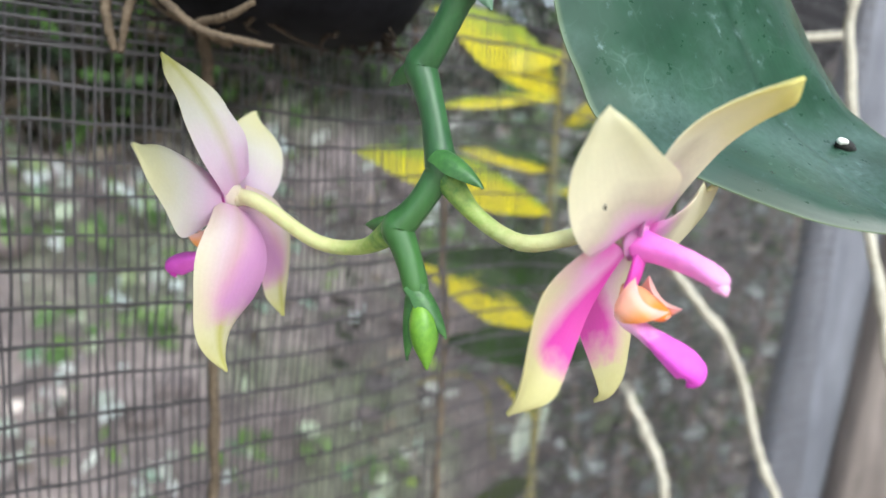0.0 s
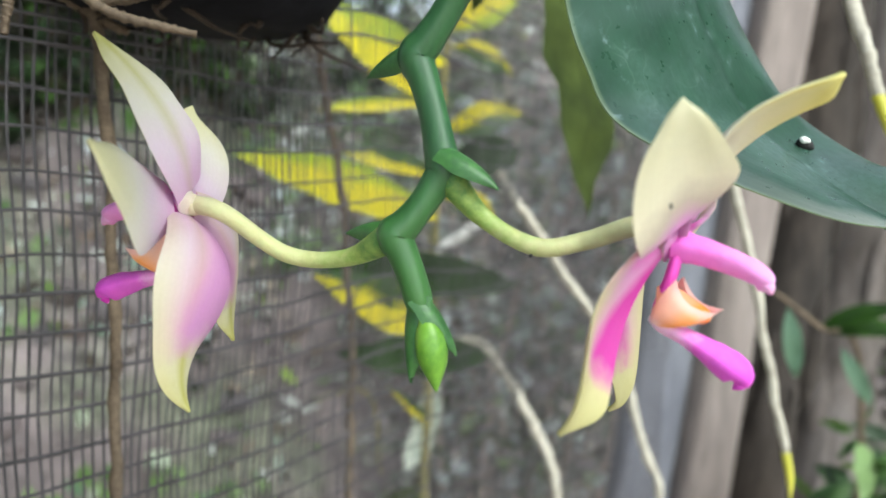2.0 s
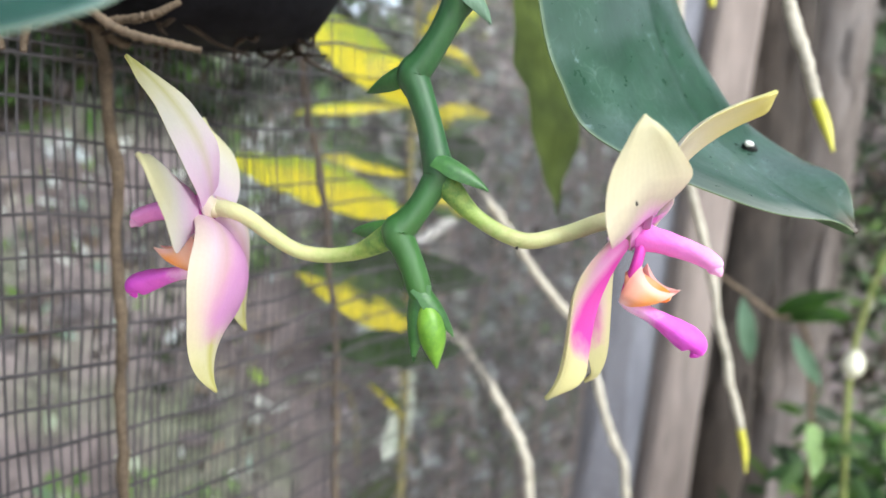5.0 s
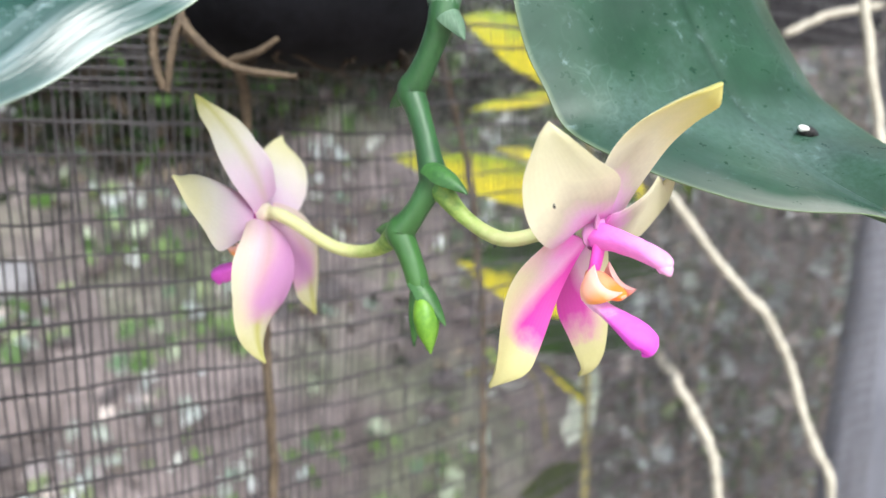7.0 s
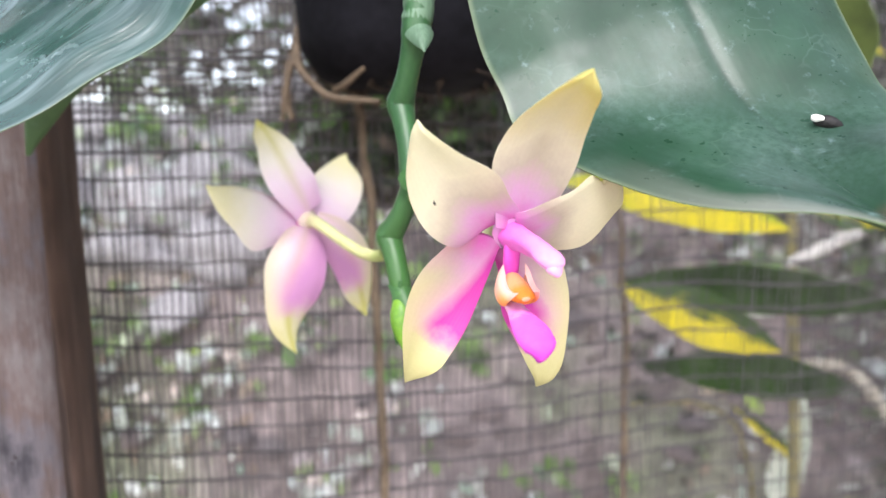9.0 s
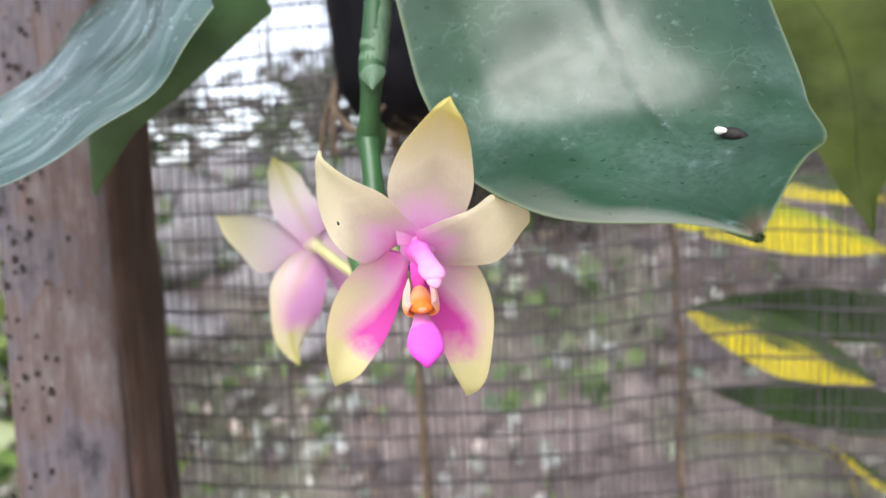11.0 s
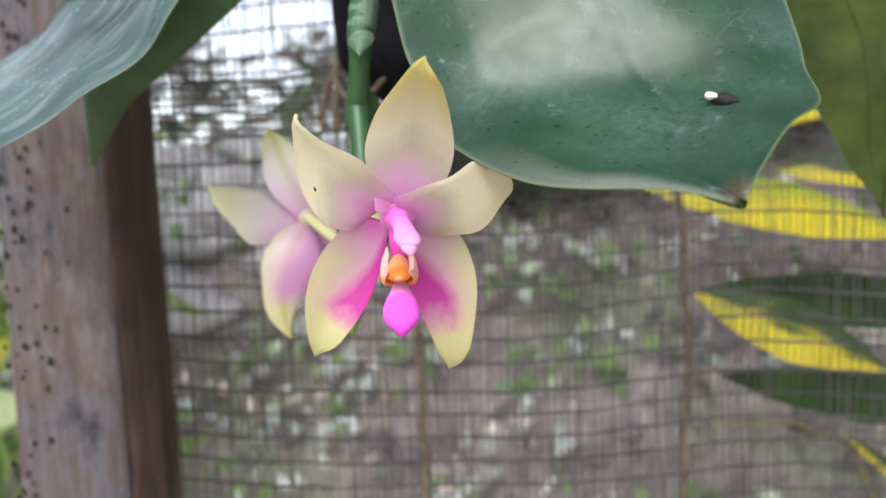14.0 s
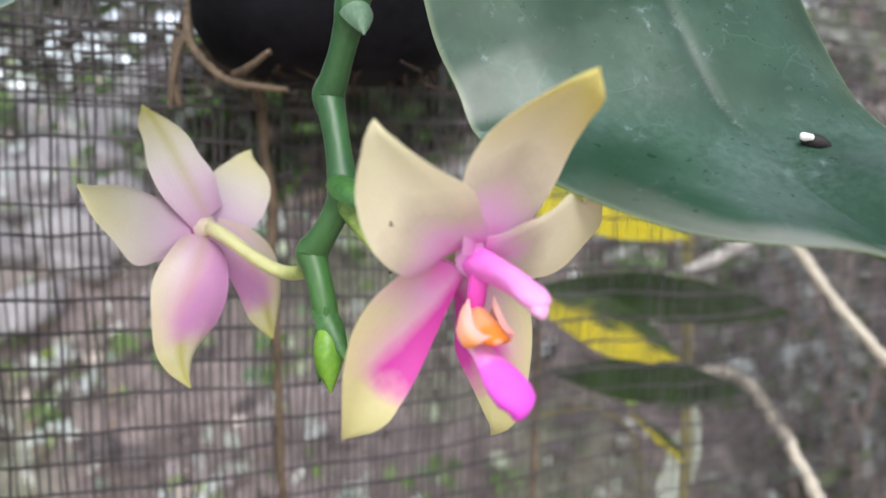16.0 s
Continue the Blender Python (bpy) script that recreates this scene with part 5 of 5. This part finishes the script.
M_TWIG = speckled("twig", lin(120, 112, 70), lin(170, 160, 104), 90, 0.7, 0.4, 0.001)


def shrub(name, label, stem, stem_r, leaves, mat_stem, ruffle=0.0015):
    """stem: a curve; leaves: base, tip, width, facing, material."""
    ob = thing(name, label, "shrub", stem[0])
    off = -Vector(stem[0])
    bm = bmesh.new()
    tube(bm, stem, [stem_r, stem_r, stem_r * 0.6], 10, 50, 1.0, True, 0.2, 2)
    bmesh.ops.translate(bm, vec=off, verts=bm.verts[:])
    part("stem", bm, mat_stem, ob)
    for k, (base, tip, w, facing, mat) in enumerate(leaves):
        l, c, r = leaf_curves(base, tip, w, facing, 0.004, 0.004, 0.18, 0.5, 8, 0.05)
        bm = blade(l, c, r, 0.0006, 10, 24, ruffle, k)
        bmesh.ops.translate(bm, vec=off, verts=bm.verts[:])
        part("leaf", bm, (mat, mat), ob)
    return ob


FC = (0.35, -0.85, 0.35)
shrub("variegated_shrub", "yellow and green variegated shrub behind the net", [(0.060, 0.43, 0.3), (0.062, 0.42, 0.9), (0.060, 0.425, 1.25), (0.056, 0.42, 1.40), (0.058, 0.43, 1.52)], 0.003, [
    ((0.0560, 0.4150, 1.3900), (-0.0485, 0.3472, 1.4213), 0.026, FC, M_YELLOW),
    ((0.0580, 0.4300, 1.4580), (-0.0171, 0.3927, 1.5000), 0.036, FC, M_YELLOW),
    ((0.0570, 0.4200, 1.4560), (-0.0136, 0.3961, 1.4474), 0.009, FC, M_YELLOW),
    ((0.0560, 0.3750, 1.3330), (-0.0107, 0.3290, 1.3690), 0.026, FC, M_HALF),
    ((0.1080, 0.4180, 1.3520), (-0.0095, 0.3340, 1.3715), 0.024, FC, M_DARKLEAF),
    ((0.0900, 0.3980, 1.3120), (0.0020, 0.3290, 1.3330), 0.022, FC, M_DARKLEAF),
    ((0.0590, 0.4300, 1.4150), (0.0000, 0.4000, 1.4260), 0.016, FC, M_HALF),
    ((0.0600, 0.4250, 1.2600), (0.0330, 0.3950, 1.2950), 0.007, FC, M_HALF),
    ((0.0600, 0.4300, 1.5000), (0.1000, 0.4300, 1.5250), 0.022, FC, M_YELLOW),
    ((0.0600, 0.4250, 1.2200), (0.0200, 0.3900, 1.2100), 0.018, FC, M_OLIVE),
    ((0.0620, 0.4300, 1.4200), (0.1150, 0.4500, 1.4350), 0.026, FC, M_DARKLEAF),
    ((0.0610, 0.4300, 1.4420), (0.1060, 0.4260, 1.4560), 0.020, FC, M_HALF),
    ((0.0600, 0.4290, 1.4820), (0.0120, 0.4050, 1.4700), 0.015, FC, M_YELLOW),
    ((0.0610, 0.4300, 1.4020), (0.1000, 0.4400, 1.3900), 0.018, FC, M_HALF),
    ((0.0600, 0.4290, 1.4900), (0.0980, 0.4200, 1.4780), 0.016, FC, M_HALF),
], M_TWIG)
shrub("olive_plant", "hanging olive-green leaf of another orchid", [(0.054, 0.268, 1.60), (0.056, 0.266, 1.55), (0.058, 0.264, 1.52)], 0.004, [
    ((0.0560, 0.2660, 1.5400), (0.0865, 0.2490, 1.4080), 0.036, (0.45, -0.85, 0.2), M_OLIVE),
    ((0.0540, 0.2680, 1.5500), (0.0420, 0.2700, 1.4800), 0.024, (0.3, -1, 0.2), M_OLIVE),
], M_ROOT_BROWN, 0.0045)
shrub("side_plant", "small dark-leaved shrub beside the posts", [(0.50, 0.60, 0.4), (0.46, 0.52, 1.0), (0.40, 0.47, 1.28), (0.346, 0.460, 1.325), (0.286, 0.466, 1.362)], 0.0022, [
    ((0.352, 0.462, 1.320), (0.400, 0.440, 1.345), 0.016, (-0.3, -0.6, 0.8), M_DARKLEAF),
    ((0.360, 0.462, 1.316), (0.420, 0.450, 1.325), 0.016, (-0.3, -0.6, 0.8), M_DARKLEAF),
    ((0.325, 0.462, 1.335), (0.330, 0.450, 1.285), 0.014, (-0.5, -0.8, 0.1), M_SAGE),
    ((0.375, 0.465, 1.305), (0.395, 0.450, 1.265), 0.013, (-0.5, -0.8, 0.1), M_SAGE),
    ((0.430, 0.490, 1.220), (0.390, 0.450, 1.215), 0.014, (-0.4, -0.8, 0.5), M_FRESH),
    ((0.440, 0.500, 1.200), (0.405, 0.455, 1.190), 0.014, (-0.4, -0.8, 0.5), M_FRESH),
    ((0.455, 0.510, 1.190), (0.450, 0.460, 1.205), 0.014, (-0.4, -0.8, 0.5), M_FRESH),
], M_ROOT_BROWN)


def dry_twig():
    ob = thing("dry_twig", "pale dry twig caught behind the net", "twig", (-0.0086, 0.3458, 1.3041))
    bm = bmesh.new()
    tube(bm, [(0, 0, 0), (0.012, 0.026, -0.004), (0.0224, 0.0514, -0.0109), (0.0371, 0.0929, -0.0374), (0.045, 0.11, -0.09)], [0.0011, 0.0013, 0.0013], 8, 30, 1.0, True, 0.3, 5)
    part("twig", bm, M_TWIG, ob)


dry_twig()


def dry_leaf(base, tip, w, facing):
    ob = thing("dry_leaf", "pale bleached dry leaf hanging on the shrub", "leaf", base)
    l, c, r = leaf_curves(base, tip, w, facing, 0.003, 0.0, 0.3, 0.5, 8, 0.1)
    bm = blade(l, c, r, 0.0006, 10, 20, 0.003, 4)
    bmesh.ops.translate(bm, vec=-Vector(base), verts=bm.verts[:])
    part("leaf_blade", bm, (M_DRY, M_DRY), ob)


M_DRY = speckled("bleached_leaf", lin(168, 182, 164), lin(222, 228, 216), 90, 0.7, 0.4, 0.001)
dry_leaf((0.0640, 0.4300, 1.2950), (0.0480, 0.4250, 1.2280), 0.020, FC)
dry_leaf((0.0610, 0.4310, 1.3560), (0.0350, 0.4100, 1.3430), 0.014, FC)
stones()
rubble()
M_DEADWOOD = aged_wood("dead_wood", [(0.34, lin(70, 62, 57)), (0.5, lin(116, 107, 103)), (0.66, lin(140, 133, 131))], 12, (1, 1, 0.1))
trunk("dead_tree", "pale grey-brown bare dead tree", [(0.60, 0.765, 0.0), (0.615, 0.765, 0.8), (0.635, 0.767, 1.4), (0.66, 0.78, 2.3)], [0.06, 0.047, 0.041, 0.038], 8, M_DEADWOOD)


def twiggy_shrub():
    """Pale twigs and leaves between the net and the far end of the bank."""
    rng = random.Random(31)
    foot = Vector((0.29, 0.93, 0.35))
    ob = thing("twiggy_shrub", "straggling pale twigs with grey-green leaves behind the net", "shrub", foot)
    spots = []
    for k in range(16):
        a = Vector((rng.gauss(0, 0.04), rng.gauss(0, 0.04), -0.1))
        e = Vector((rng.uniform(-0.20, 0.16), rng.uniform(-0.12, 0.10), rng.uniform(0.85, 1.3)))
        m = a.lerp(e, 0.55) + Vector((rng.gauss(0, 0.05), rng.gauss(0, 0.04), 0))
        bm = bmesh.new()
        tube(bm, [a, m, e], [0.0055, 0.0045, 0.0022], 8, 24, 1.0, True, 0.3, k)
        part("twig", bm, M_PALETWIG, ob)
        for _ in range(26):
            c = spline([a, m, e], rng.uniform(0.45, 1.0))
            spots += [c + Vector((rng.gauss(0, 0.035), rng.gauss(0, 0.035), rng.gauss(0, 0.03))) for _ in range(4)]
    heap = leaf_heap("foliage", "", "", M_PALE, spots[::2], (0.018, 0.048), 32)
    heap.parent = ob
    heap = leaf_heap("bleached_foliage", "", "", M_BRIGHT, spots[1::3], (0.016, 0.044), 33, NET_N + Vector((0, -0.2, 0.5)))
    heap.parent = ob


M_PALETWIG = speckled("pale_twig", lin(150, 132, 124), lin(196, 180, 172), 60, 0.8, 0.5, 0.001)
twiggy_shrub()


def bulb_stalk():
    """A yellow-green stalk with a pale round pod and a loose spray above it."""
    ob = thing("flower_stalk", "yellow-green flower stalk with a pale round pod", "stalk", (0.470, 0.478, 0.9))
    bm = bmesh.new()
    tube(bm, [(0, 0, 0), (-0.004, 0.006, 0.22), (-0.009, 0.014, 0.366), (0.004, 0.012, 0.45), (0.02, 0.01, 0.50)], [0.0024, 0.0024, 0.0022, 0.0012], 10, 40, 1.0, True, 0.2, 4)
    part("stem", bm, M_STALK, ob)
    bm = bmesh.new()
    tube(bm, [(-0.012, 0.010, 0.362), (-0.013, 0.008, 0.370), (-0.012, 0.008, 0.379), (-0.011, 0.008, 0.385)], [0.003, 0.0085, 0.0075, 0.002], 14, 16, 1.0, True, 0.15, 2)
    part("pod", bm, M_ROOT_PALE, ob, "cream-white round pod")
    rng = random.Random(41)
    heap = leaf_heap("spray", "", "", M_FRESH, [Vector((0.008 + rng.gauss(0, 0.010), 0.012 + rng.gauss(0, 0.01), rng.uniform(0.41, 0.51))) for _ in range(60)], (0.010, 0.022), 42)
    heap.parent = ob


M_STALK = speckled("stalk_green", lin(112, 122, 62), lin(146, 154, 90), 90, 0.6, 0.3, 0.0005)
M_ROOT_PALE = speckled("pale_pod", lin(206, 204, 176), lin(228, 226, 208), 90, 0.6, 0.2, 0.0005)
bulb_stalk()
rng = random.Random(43)
leaf_heap("ferns", "green ferns low beside the posts", "ferns", M_HEDGE, [Vector((rng.uniform(0.43, 0.60), rng.uniform(0.46, 0.56), 1.05 + 0.17 * rng.random() ** 1.5)) for _ in range(420)], (0.018, 0.05), 44)
